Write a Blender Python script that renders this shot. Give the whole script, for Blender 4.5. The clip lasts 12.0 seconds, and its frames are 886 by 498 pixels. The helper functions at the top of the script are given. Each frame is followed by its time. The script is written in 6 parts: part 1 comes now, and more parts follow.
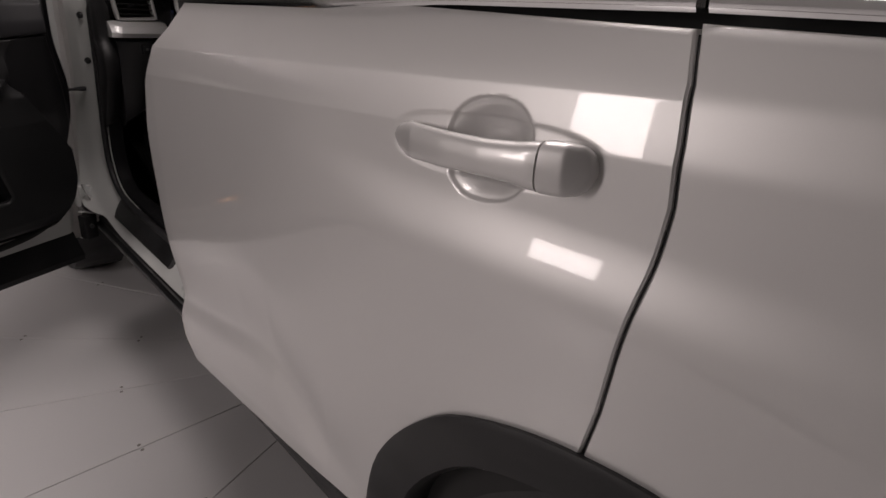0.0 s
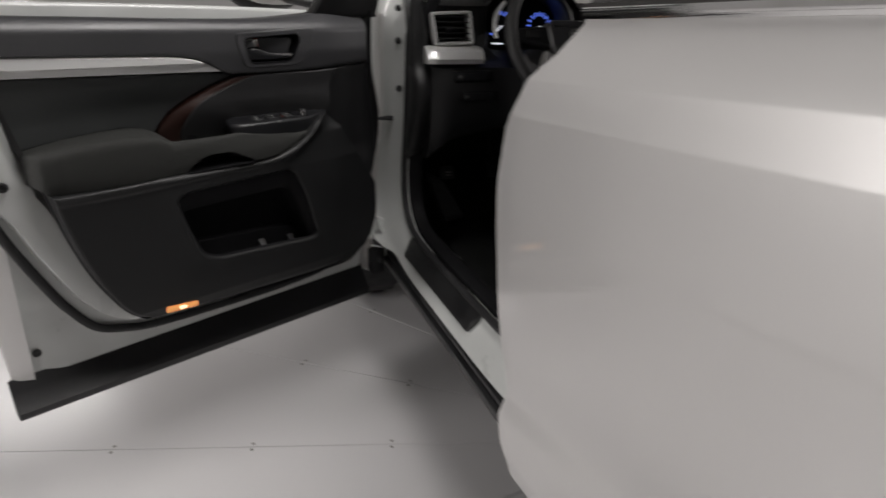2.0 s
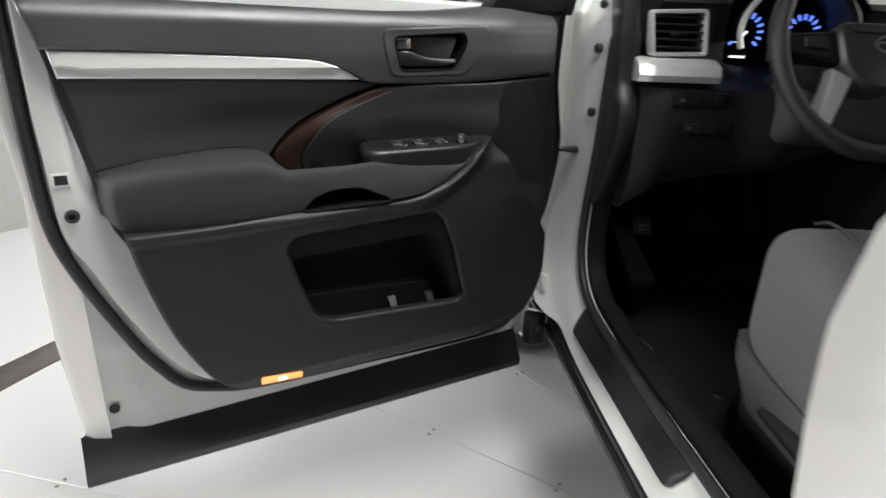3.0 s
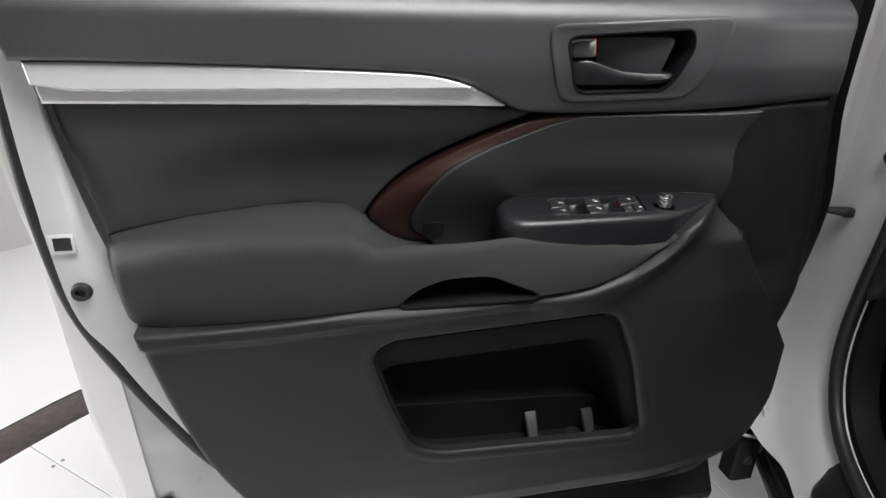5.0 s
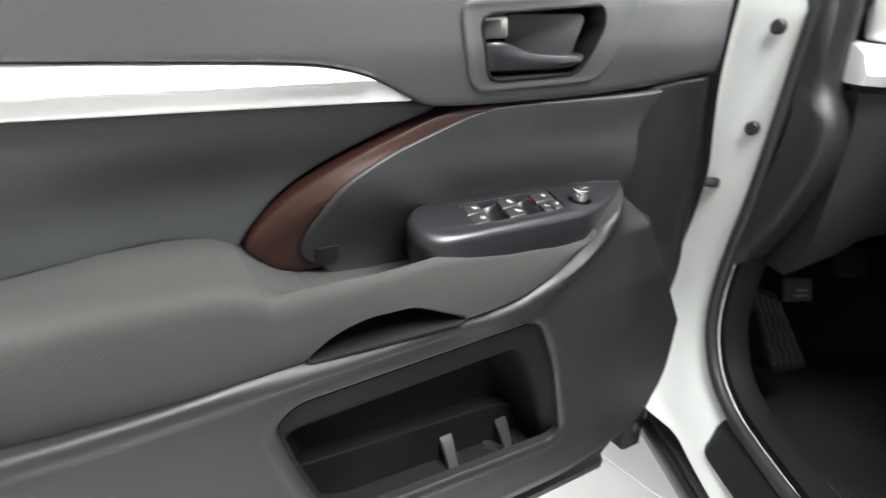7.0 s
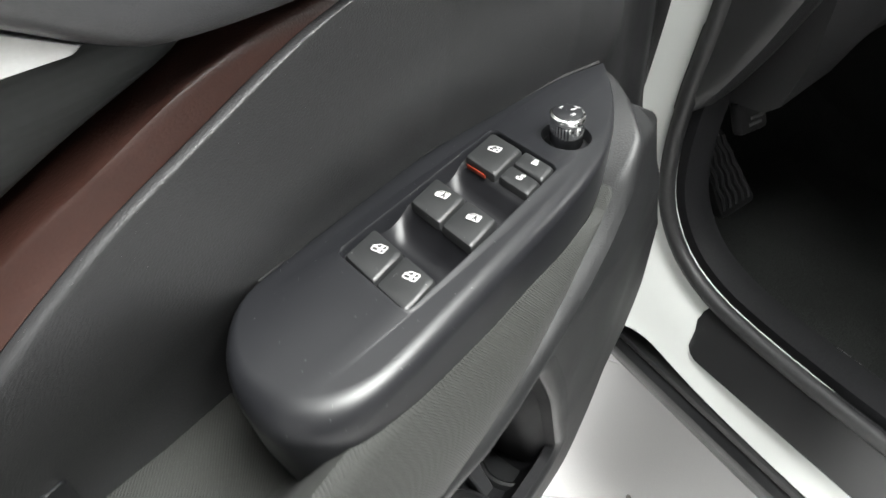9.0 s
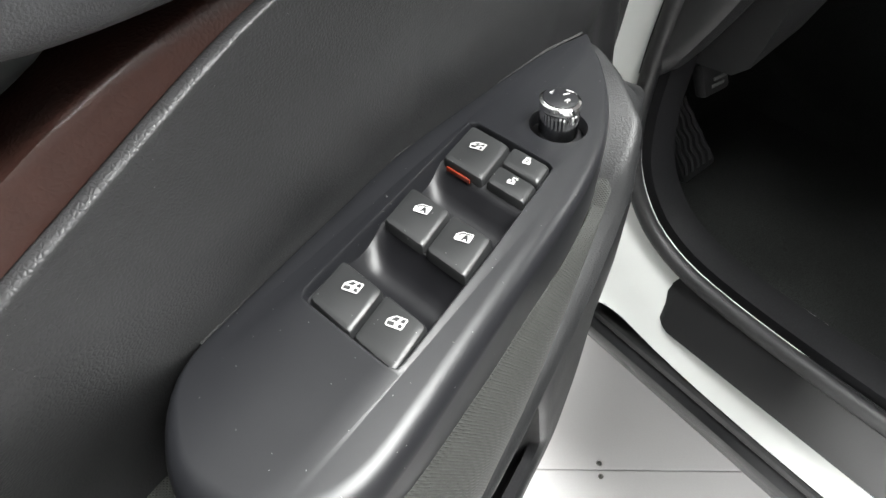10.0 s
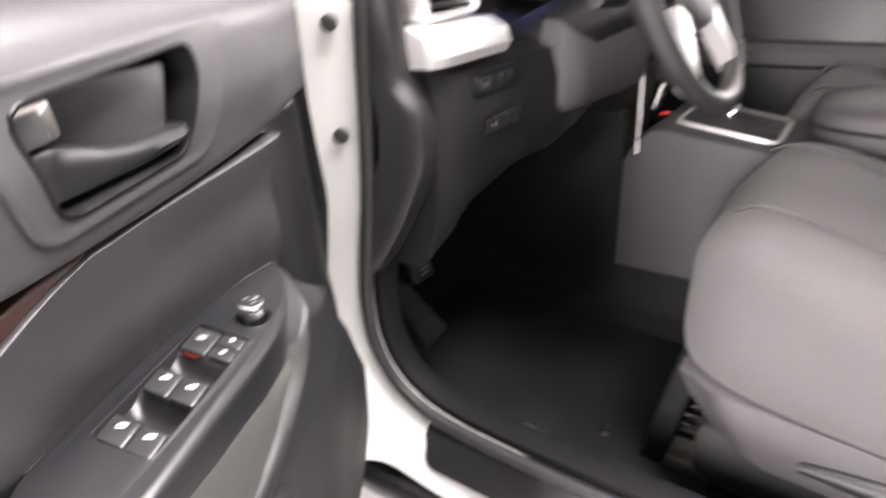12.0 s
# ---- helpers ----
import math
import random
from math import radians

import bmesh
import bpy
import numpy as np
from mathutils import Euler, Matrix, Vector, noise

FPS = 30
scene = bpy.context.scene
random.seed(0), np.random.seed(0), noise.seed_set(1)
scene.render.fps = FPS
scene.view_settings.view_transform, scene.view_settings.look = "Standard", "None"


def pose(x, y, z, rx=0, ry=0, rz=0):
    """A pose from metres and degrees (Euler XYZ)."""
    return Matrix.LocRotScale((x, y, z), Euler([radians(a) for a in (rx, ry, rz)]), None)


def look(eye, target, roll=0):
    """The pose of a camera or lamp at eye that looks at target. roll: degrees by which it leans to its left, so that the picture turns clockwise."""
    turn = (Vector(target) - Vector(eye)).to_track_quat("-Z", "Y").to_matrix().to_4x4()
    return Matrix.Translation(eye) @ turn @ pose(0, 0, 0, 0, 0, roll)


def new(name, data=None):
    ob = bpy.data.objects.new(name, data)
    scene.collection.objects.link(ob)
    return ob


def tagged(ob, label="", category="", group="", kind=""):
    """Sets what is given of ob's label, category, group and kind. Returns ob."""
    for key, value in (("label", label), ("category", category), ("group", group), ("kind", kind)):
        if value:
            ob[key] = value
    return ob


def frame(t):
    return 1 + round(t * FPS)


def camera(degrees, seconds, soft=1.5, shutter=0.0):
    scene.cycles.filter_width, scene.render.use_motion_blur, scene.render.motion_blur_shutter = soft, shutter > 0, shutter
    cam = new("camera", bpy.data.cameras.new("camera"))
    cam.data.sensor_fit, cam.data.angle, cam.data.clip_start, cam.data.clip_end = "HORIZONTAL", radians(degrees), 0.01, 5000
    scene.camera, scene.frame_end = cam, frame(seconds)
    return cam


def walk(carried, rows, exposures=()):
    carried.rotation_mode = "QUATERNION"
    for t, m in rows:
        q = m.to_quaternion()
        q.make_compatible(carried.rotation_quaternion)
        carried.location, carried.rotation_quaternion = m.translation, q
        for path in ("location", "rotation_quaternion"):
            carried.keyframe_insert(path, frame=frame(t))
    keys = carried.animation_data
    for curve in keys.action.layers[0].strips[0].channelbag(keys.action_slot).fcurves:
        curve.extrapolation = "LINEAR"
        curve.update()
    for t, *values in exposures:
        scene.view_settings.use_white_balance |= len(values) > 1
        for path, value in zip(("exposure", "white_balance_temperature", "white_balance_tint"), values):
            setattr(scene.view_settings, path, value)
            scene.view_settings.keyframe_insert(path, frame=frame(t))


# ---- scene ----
from mathutils.geometry import tessellate_polygon

cam = camera(72.6, 12.0, shutter=0.5)
PATH = [
    (0, (-0.317, -2.261, 1.243), (0.952, -0.917, 0.479), 3.9),
    (0.5, (-0.327, -2.277, 1.241), (0.875, -0.869, 0.483), 4.3),
    (1, (-0.344, -2.198, 1.241), (0.703, -0.672, 0.484), 3.2),
    (1.5, (-0.35, -1.984, 1.237), (0.518, -0.354, 0.471), 1.9),
    (2, (-0.339, -1.8, 1.217), (0.326, -0.065, 0.476), 1.5),
    (2.5, (-0.288, -1.562, 1.204), (0.042, 0.274, 0.482), 1.6),
    (3, (-0.266, -1.36, 1.175), (-0.079, 0.499, 0.46), 2.4),
    (3.5, (-0.276, -1.159, 1.162), (-0.24, 0.705, 0.439), 2.2),
    (3.7, (-0.278, -1.111, 1.157), (-0.329, 0.749, 0.425), 2.0),
    (5.3, (-0.245, -0.926, 1.182), (-0.612, 0.876, 0.395), 1.8),
    (5.5, (-0.246, -0.922, 1.18), (-0.604, 0.88, 0.389), 1.9),
    (6, (-0.248, -0.919, 1.179), (-0.598, 0.877, 0.372), 2.0),
    (6.5, (-0.283, -0.895, 1.175), (-0.499, 0.919, 0.361), 2.7),
    (7, (-0.35, -0.821, 1.174), (-0.109, 0.981, 0.34), 2.7),
    (7.5, (-0.373, -0.733, 1.16), (0.157, 0.964, 0.245), 1.3),
    (7.7, (-0.36, -0.689, 1.154), (0.209, 0.96, 0.177), 0.8),
    (9.3, (-0.298, -0.419, 1.113), (0.374, 0.895, -0.237), -6.1),
    (9.5, (-0.294, -0.409, 1.11), (0.418, 0.858, -0.264), -5.2),
    (10, (-0.29, -0.396, 1.106), (0.464, 0.824, -0.288), -4.5),
    (10.5, (-0.291, -0.392, 1.105), (0.485, 0.803, -0.299), -4.0),
    (11, (-0.297, -0.4, 1.111), (0.548, 0.819, -0.23), -4.6),
    (11.5, (-0.308, -0.445, 1.138), (0.759, 0.782, -0.026), -5.1),
    (11.8, (-0.33, -0.515, 1.172), (0.982, 0.609, 0.166), -3.0),
    (11.9, (-0.34, -0.542, 1.182), (1.051, 0.545, 0.243), -2.6),
    (12, (-0.353, -0.573, 1.192), (1.106, 0.479, 0.318), -2.9),
]
walk(cam, [(t, look(eye, target, roll)) for t, eye, target, roll in PATH],
     exposures=[(0, -1.55, 7000, 22), (0.4, -1.48, 6900, 18), (0.9, -1.2, 6800, 15), (1.5, -1.0, 6750, 13), (2.0, -0.95, 6650, 13), (2.5, -0.35, 6500, 11), (3.0, 0.15, 6450, 9), (3.5, 0.5, 6400, 9), (5.3, 0.2, 6400, 9),
                (6.0, 0.3, 6400, 9), (6.5, 0.85, 6380, 9), (7.0, 1.75, 6380, 8), (7.5, 1.85, 6380, 8), (9.3, 1.6, 6450, 6), (10.5, 1.6, 6420, 8), (11.2, 1.95, 6500, 10), (12, 2.2, 6800, 20)])

# ---- room light ----
CX, CY = 0.935, -0.654          # middle of the turntable
WALL_R, ROOM_H = 4.15, 3.2
world = bpy.data.worlds.new("world")
world.use_nodes = True
world.node_tree.nodes["Background"].inputs[0].default_value = (0.9, 0.93, 1.0, 1)
world.node_tree.nodes["Background"].inputs[1].default_value = 0.02
scene.world = world


def area_lamp(name, eye, target, sx, sy, power, colour=(1, 0.99, 0.975)):
    data = bpy.data.lights.new(name, "AREA")
    data.shape, data.size, data.size_y, data.energy, data.color = "RECTANGLE", sx, sy, power, colour
    ob = new(name, data)
    ob.matrix_world = look(eye, target)
    return tagged(ob, kind="structure")


LAMPS = [  # eye, target, width, height, power
    ((0.55, -1.15, 3.10), (0.50, -1.10, 0), 1.5, 1.5, 115),
    ((CX - 3.95, CY - 0.12, 1.65), (CX, CY - 0.15, 1.2), 0.52, 1.35, 66),
    ((CX - 2.60, CY + 3.05, 1.35), (-0.9, 0.5, 0.3), 0.9, 0.12, 22),
    ((CX + 3.85, CY - 0.20, 1.75), (CX, CY + 0.2, 1.0), 2.2, 1.5, 60),
]
for n_, (eye_, target_, sx_, sy_, power_) in enumerate(LAMPS):
    area_lamp("ceiling_lamp" if n_ < 1 else "wall_lamp", eye_, target_, sx_, sy_, power_)


# ---- materials ----
def material(name, colour, rough=0.5, metal=0.0, coat=0.0, spec=0.5, grain=0.0, grain_scale=300.0, bump=0.0, bump_scale=600.0,
             bump_kind="noise", stain=0.0, stain_scale=6.0, sheen=0.0, emit=0.0, specks=0.0):
    m = bpy.data.materials.new(name)
    m.use_nodes = True
    nt = m.node_tree
    b = nt.nodes["Principled BSDF"]
    b.inputs["Roughness"].default_value = rough
    b.inputs["Metallic"].default_value = metal
    b.inputs["Coat Weight"].default_value = coat
    b.inputs["Coat Roughness"].default_value = 0.03
    b.inputs["Specular IOR Level"].default_value = spec
    b.inputs["Sheen Weight"].default_value = sheen
    if emit:
        b.inputs["Emission Color"].default_value = (*colour, 1)
        b.inputs["Emission Strength"].default_value = emit
    tc = nt.nodes.new("ShaderNodeTexCoord")
    base = nt.nodes.new("ShaderNodeRGB")
    base.outputs[0].default_value = (*colour, 1)
    out = base.outputs[0]
    for amount, scale in ((grain, grain_scale), (stain, stain_scale)):
        if amount:
            tex = nt.nodes.new("ShaderNodeTexNoise")
            tex.inputs["Scale"].default_value = scale
            tex.inputs["Detail"].default_value = 5
            nt.links.new(tc.outputs["Object"], tex.inputs["Vector"])
            ramp = nt.nodes.new("ShaderNodeMapRange")
            ramp.inputs["From Min"].default_value, ramp.inputs["From Max"].default_value = 0.3, 0.7
            ramp.inputs["To Min"].default_value, ramp.inputs["To Max"].default_value = 1 - amount, 1 + amount
            nt.links.new(tex.outputs["Fac"], ramp.inputs["Value"])
            mix = nt.nodes.new("ShaderNodeVectorMath")
            mix.operation = "SCALE"
            nt.links.new(out, mix.inputs[0])
            nt.links.new(ramp.outputs["Result"], mix.inputs["Scale"])
            out = mix.outputs[0]
            if scale == stain_scale:
                rr = nt.nodes.new("ShaderNodeMapRange")
                rr.inputs["From Min"].default_value, rr.inputs["From Max"].default_value = 0.3, 0.7
                rr.inputs["To Min"].default_value, rr.inputs["To Max"].default_value = max(0.02, rough - 0.6 * stain), min(1, rough + 0.6 * stain)
                nt.links.new(tex.outputs["Fac"], rr.inputs["Value"])
                nt.links.new(rr.outputs["Result"], b.inputs["Roughness"])
    if specks:  # sparse light dust
        vor = nt.nodes.new("ShaderNodeTexVoronoi")
        vor.inputs["Scale"].default_value = 300
        nt.links.new(tc.outputs["Object"], vor.inputs["Vector"])
        less = nt.nodes.new("ShaderNodeMath")
        less.operation = "LESS_THAN"
        less.inputs[1].default_value = specks
        nt.links.new(vor.outputs["Distance"], less.inputs[0])
        dust = nt.nodes.new("ShaderNodeMixRGB")
        dust.inputs[2].default_value = (0.30, 0.30, 0.29, 1)
        nt.links.new(less.outputs[0], dust.inputs[0])
        nt.links.new(out, dust.inputs[1])
        out = dust.outputs[0]
    nt.links.new(out, b.inputs["Base Color"])
    if bump:
        bn = nt.nodes.new("ShaderNodeBump")
        bn.inputs["Strength"].default_value = min(1.0, bump)
        bn.inputs["Distance"].default_value = 0.0006
        if bump_kind == "leather":
            tex = nt.nodes.new("ShaderNodeTexVoronoi")
            tex.feature = "DISTANCE_TO_EDGE"
            tex.inputs["Scale"].default_value = bump_scale
            warp = nt.nodes.new("ShaderNodeTexNoise")
            warp.inputs["Scale"].default_value = bump_scale * 0.5
            nt.links.new(tc.outputs["Object"], warp.inputs["Vector"])
            add = nt.nodes.new("ShaderNodeVectorMath")
            add.operation = "MULTIPLY_ADD"
            add.inputs[1].default_value = (0.0005, 0.0005, 0.0005)
            nt.links.new(warp.outputs["Color"], add.inputs[0])
            nt.links.new(tc.outputs["Object"], add.inputs[2])
            nt.links.new(add.outputs[0], tex.inputs["Vector"])
            clamp = nt.nodes.new("ShaderNodeMapRange")
            clamp.inputs["From Max"].default_value = 0.30
            nt.links.new(tex.outputs["Distance"], clamp.inputs["Value"])
            nt.links.new(clamp.outputs["Result"], bn.inputs["Height"])
        elif bump_kind == "ribs":
            tex = nt.nodes.new("ShaderNodeTexWave")
            tex.bands_direction = "Z"
            tex.inputs["Scale"].default_value = bump_scale
            tex.inputs["Distortion"].default_value = 0.6
            nt.links.new(tc.outputs["Object"], tex.inputs["Vector"])
            nt.links.new(tex.outputs["Fac"], bn.inputs["Height"])
        elif bump_kind == "weave":
            heights = []
            for turn in (0.6, -0.9):
                mp = nt.nodes.new("ShaderNodeMapping")
                mp.inputs["Rotation"].default_value = (turn, turn * 0.7, turn)
                nt.links.new(tc.outputs["Object"], mp.inputs["Vector"])
                tex = nt.nodes.new("ShaderNodeTexWave")
                tex.inputs["Scale"].default_value = bump_scale
                tex.inputs["Distortion"].default_value = 1.5
                nt.links.new(mp.outputs[0], tex.inputs["Vector"])
                heights.append(tex.outputs["Fac"])
            mul = nt.nodes.new("ShaderNodeMath")
            mul.operation = "MULTIPLY"
            nt.links.new(heights[0], mul.inputs[0])
            nt.links.new(heights[1], mul.inputs[1])
            nt.links.new(mul.outputs[0], bn.inputs["Height"])
        else:
            tex = nt.nodes.new("ShaderNodeTexNoise")
            tex.inputs["Scale"].default_value = bump_scale
            tex.inputs["Detail"].default_value = 3
            nt.links.new(tc.outputs["Object"], tex.inputs["Vector"])
            nt.links.new(tex.outputs["Fac"], bn.inputs["Height"])
        nt.links.new(bn.outputs[0], b.inputs["Normal"])
    return m


PAINT = material("pearl_white_paint", (0.72, 0.71, 0.70), 0.42, metal=0.5, coat=1.0, grain=0.03, grain_scale=2500, stain=0.015, stain_scale=3)
JAMB = material("white_jamb_paint", (0.60, 0.615, 0.60), 0.3, coat=0.6, stain=0.05, stain_scale=7)
SOFT = material("black_soft_plastic", (0.037, 0.037, 0.040), 0.40, grain=0.1, bump=0.3, bump_scale=1900, stain=0.08, stain_scale=5, spec=0.9)
LEATHER = material("black_grained_leatherette", (0.0235, 0.0235, 0.0245), 0.46, grain=0.1, bump=0.20, bump_scale=780, bump_kind="leather", stain=0.12, stain_scale=8, spec=0.62, specks=0.035)
INSERT = material("charcoal_leatherette", (0.036, 0.039, 0.039), 0.45, grain=0.08, bump=0.12, bump_scale=130, bump_kind="ribs", stain=0.1, stain_scale=7)
FABRIC = material("charcoal_woven_fabric", (0.0205, 0.0215, 0.0193), 0.75, grain=0.3, grain_scale=1600, bump=0.6, bump_scale=330, bump_kind="weave", stain=0.08, stain_scale=9, sheen=0.03)
HARD = material("black_hard_plastic", (0.0105, 0.0105, 0.0112), 0.40, grain=0.12, grain_scale=900, bump=0.4, bump_scale=1100, stain=0.15, stain_scale=10)
SATIN = material("satin_black_plastic", (0.009, 0.0093, 0.0108), 0.35, grain=0.05, grain_scale=2000, stain=0.08, stain_scale=12, spec=0.50, specks=0.045)
GLOSS = material("gloss_black_plastic", (0.006, 0.006, 0.007), 0.38, stain=0.2, stain_scale=30, spec=0.3)
SILVER = material("satin_silver_trim", (0.80, 0.80, 0.79), 0.34, metal=0.55, grain=0.04, grain_scale=1500)
BROWN = material("brown_leatherette", (0.032, 0.0125, 0.009), 0.45, grain=0.1, bump=0.12, bump_scale=620, bump_kind="leather", stain=0.1)
RUBBER = material("black_rubber", (0.016, 0.016, 0.017), 0.55, grain=0.2, grain_scale=200, stain=0.2, stain_scale=15)
PANEL = material("black_grained_plastic", (0.0112, 0.0116, 0.0122), 0.50, spec=0.4, grain=0.12, grain_scale=900, bump=0.4, bump_scale=1100, stain=0.15, stain_scale=7)
# blacker and duller than PANEL: shade of hollows and footwell put into the colour
SHADEBLACK = material("shade_black_plastic", (0.009, 0.009, 0.010), 0.7, spec=0.12, grain=0.2, grain_scale=500, stain=0.2, stain_scale=9)
KEYM = material("fine_black_plastic", (0.016, 0.0165, 0.017), 0.42, grain=0.1, grain_scale=3000, stain=0.1, stain_scale=60, specks=0.045)
CLAD = material("dark_grey_cladding", (0.011, 0.011, 0.012), 0.42, grain=0.15, bump=0.2, bump_scale=1200, stain=0.2, stain_scale=8, spec=0.45)
CHROME = material("chrome", (0.80, 0.80, 0.80), 0.1, metal=1.0, stain=0.03, stain_scale=20)
STEEL = material("dull_steel", (0.35, 0.34, 0.32), 0.4, metal=0.9, stain=0.2, stain_scale=40)
CARPET = material("black_carpet", (0.019, 0.020, 0.0195), 0.95, spec=0.1, grain=0.5, grain_scale=700, bump=1.0, bump_scale=900, stain=0.25, stain_scale=9)
SEATCLOTH = material("dark_grey_seat_cloth", (0.1062, 0.1020, 0.1045), 0.85, grain=0.25, grain_scale=900, bump=0.7, bump_scale=220, bump_kind="weave", stain=0.08, sheen=0.2)
SEATSIDE = material("dark_grey_seat_vinyl", (0.066, 0.063, 0.066), 0.5, grain=0.1, bump=0.4, bump_scale=600, bump_kind="leather", stain=0.08)
DASHPLASTIC = material("charcoal_dash_plastic", (0.0120, 0.0120, 0.0128), 0.45, grain=0.1, bump=0.4, bump_scale=1200, stain=0.1)
ICON = material("white_print", (0.52, 0.52, 0.51), 0.5)
ORANGE = material("orange_lens", (0.17, 0.022, 0.009), 0.3)
REDMARK = material("red_paint", (0.55, 0.02, 0.02), 0.4)
LAMPGLOW = material("warm_courtesy_lens", (1.0, 0.40, 0.12), 0.4, emit=0.9)
BULBGLOW = material("warm_bulb", (1.0, 0.70, 0.40), 0.4, emit=4.0)
BLUEGLOW = material("blue_dial_light", (0.12, 0.22, 1.0), 0.4, emit=1.80)
WHITEGLOW = material("white_dial_light", (0.85, 0.9, 1.0), 0.4, emit=2.0)
FLOORM = material("white_floor_panel", (0.68, 0.67, 0.67), 0.28, grain=0.02, stain=0.0, stain_scale=1.5)
FLOORDARK = material("dark_floor_strip", (0.070, 0.055, 0.050), 0.45, grain=0.3, grain_scale=40, stain=0.25, stain_scale=6)
# near-black for gaps and closed-off hollows, their shade put into the colour
SUBFLOOR = material("gap_shade_black", (0.02, 0.02, 0.02), 0.8)
WALLM = material("white_wall_paint", (0.55, 0.545, 0.54), 0.6, grain=0.02, grain_scale=60, stain=0.02, stain_scale=1.2)
# grey of the unseen wall part that is added to cut bounced light
BOUNCECUT = material("bounce_cut_grey", (0.11, 0.108, 0.105), 0.85, grain=0.1, grain_scale=40, stain=0.05, stain_scale=1.5)
CEILM = material("grey_ceiling", (0.10, 0.098, 0.095), 0.8, stain=0.04, stain_scale=1)
GLASS = material("tinted_glass", (0.04, 0.045, 0.045), 0.03, spec=0.6)
TABGREY = material("grey_plastic", (0.034, 0.034, 0.036), 0.45, grain=0.1, stain=0.15, stain_scale=30)
FINGER = material("charcoal_plastic", (0.035, 0.035, 0.038), 0.4, grain=0.1, stain=0.1, stain_scale=30)
PADGREY = material("grey_pedal_pad", (0.12, 0.12, 0.12), 0.5, stain=0.2, stain_scale=40)


# ---- mesh helpers ----
def lerp(a, b, t):
    return a + (b - a) * t


def table(x, xs, ys):
    return float(np.interp(x, xs, ys))


def smooth(a, b, x):
    t = min(1.0, max(0.0, (x - a) / (b - a)))
    return t * t * (3 - 2 * t)


def curve(points, count):
    """Evenly spaced points of a Catmull-Rom curve through the given ones."""
    p = [np.array(q, float) for q in points]
    if len(p) == 2:
        return [lerp(p[0], p[1], i / (count - 1)) for i in range(count)]
    p = [2 * p[0] - p[1], *p, 2 * p[-1] - p[-2]]
    fine = []
    for i in range(1, len(p) - 2):
        a, b, c, d = p[i - 1], p[i], p[i + 1], p[i + 2]
        for k in range(12):
            t = k / 12
            fine.append(0.5 * (2 * b + (c - a) * t + (2 * a - 5 * b + 4 * c - d) * t * t + (3 * b - a - 3 * c + d) * t ** 3))
    fine.append(p[-2])
    fine = np.array(fine)
    run = np.r_[0, np.cumsum(np.linalg.norm(np.diff(fine, axis=0), axis=1))]
    at = np.linspace(0, run[-1], count)
    return [np.array([np.interp(s, run, fine[:, k]) for k in range(fine.shape[1])]) for s in at]


def mesh_of(name, verts, faces, material_=None, flat=False):
    me = bpy.data.meshes.new(name)
    me.from_pydata([tuple(v) for v in verts], [], faces)
    bm = bmesh.new()
    bm.from_mesh(me)
    bmesh.ops.delete(bm, geom=[v for v in bm.verts if not v.link_faces], context="VERTS")
    bmesh.ops.remove_doubles(bm, verts=bm.verts, dist=1e-6)
    bmesh.ops.recalc_face_normals(bm, faces=bm.faces)
    bm.to_mesh(me)
    bm.free()
    if not flat:
        me.polygons.foreach_set("use_smooth", [True] * len(me.polygons))
        me.set_sharp_from_angle(angle=radians(38))
    if material_:
        me.materials.append(material_)
    return me


def thing(name, label, category, at=(0, 0, 0), kind="", group=""):
    ob = new(name)
    ob.location = at
    ob.empty_display_size = 0.05
    return tagged(ob, label, category, group, kind)


def part(name, verts, faces, material_, parent, label="", flat=False):
    ob = new(name, mesh_of(name, verts, faces, material_, flat))
    ob.parent = parent
    if parent is not None and parent.type == "EMPTY":
        ob.matrix_parent_inverse = Matrix.Translation(-parent.location)
    if label:
        ob["label"] = label
    return ob


def grid_faces(rows, cols, close_cols=False, base=0):
    faces = []
    for i in range(rows - 1):
        for j in range(cols if close_cols else cols - 1):
            k = (j + 1) % cols
            faces.append((base + i * cols + j, base + i * cols + k, base + (i + 1) * cols + k, base + (i + 1) * cols + j))
    return faces


def loft(rings, caps=True, closed=True):
    """Vertices and faces of a skin over rings of equal length."""
    cols = len(rings[0])
    verts = [v for r in rings for v in r]
    faces = grid_faces(len(rings), cols, closed)
    if caps and closed:
        faces += [tuple(range(cols))[::-1], tuple(range((len(rings) - 1) * cols, len(rings) * cols))]
    return verts, faces


def joined(*pieces):
    verts, faces = [], []
    for v, f in pieces:
        base = len(verts)
        verts += list(v)
        faces += [tuple(base + i for i in q) for q in f]
    return verts, faces


def tube(points, radius, sides=10, count=None, squash=1.0):
    pts = [Vector(p) for p in (curve(points, count) if count else points)]
    rings = []
    side = None
    for i, p in enumerate(pts):
        way = (pts[min(i + 1, len(pts) - 1)] - pts[max(i - 1, 0)]).normalized()
        ref = Vector((0, 0, 1)) if abs(way.z) < 0.9 else Vector((1, 0, 0))
        a = way.cross(ref).normalized() if side is None else (side - way * side.dot(way)).normalized()
        side = a
        b = way.cross(a)
        r = radius(i / (len(pts) - 1)) if callable(radius) else radius
        rings.append([p + a * r * math.cos(t) + b * r * squash * math.sin(t) for t in (2 * math.pi * k / sides for k in range(sides))])
    return loft(rings)


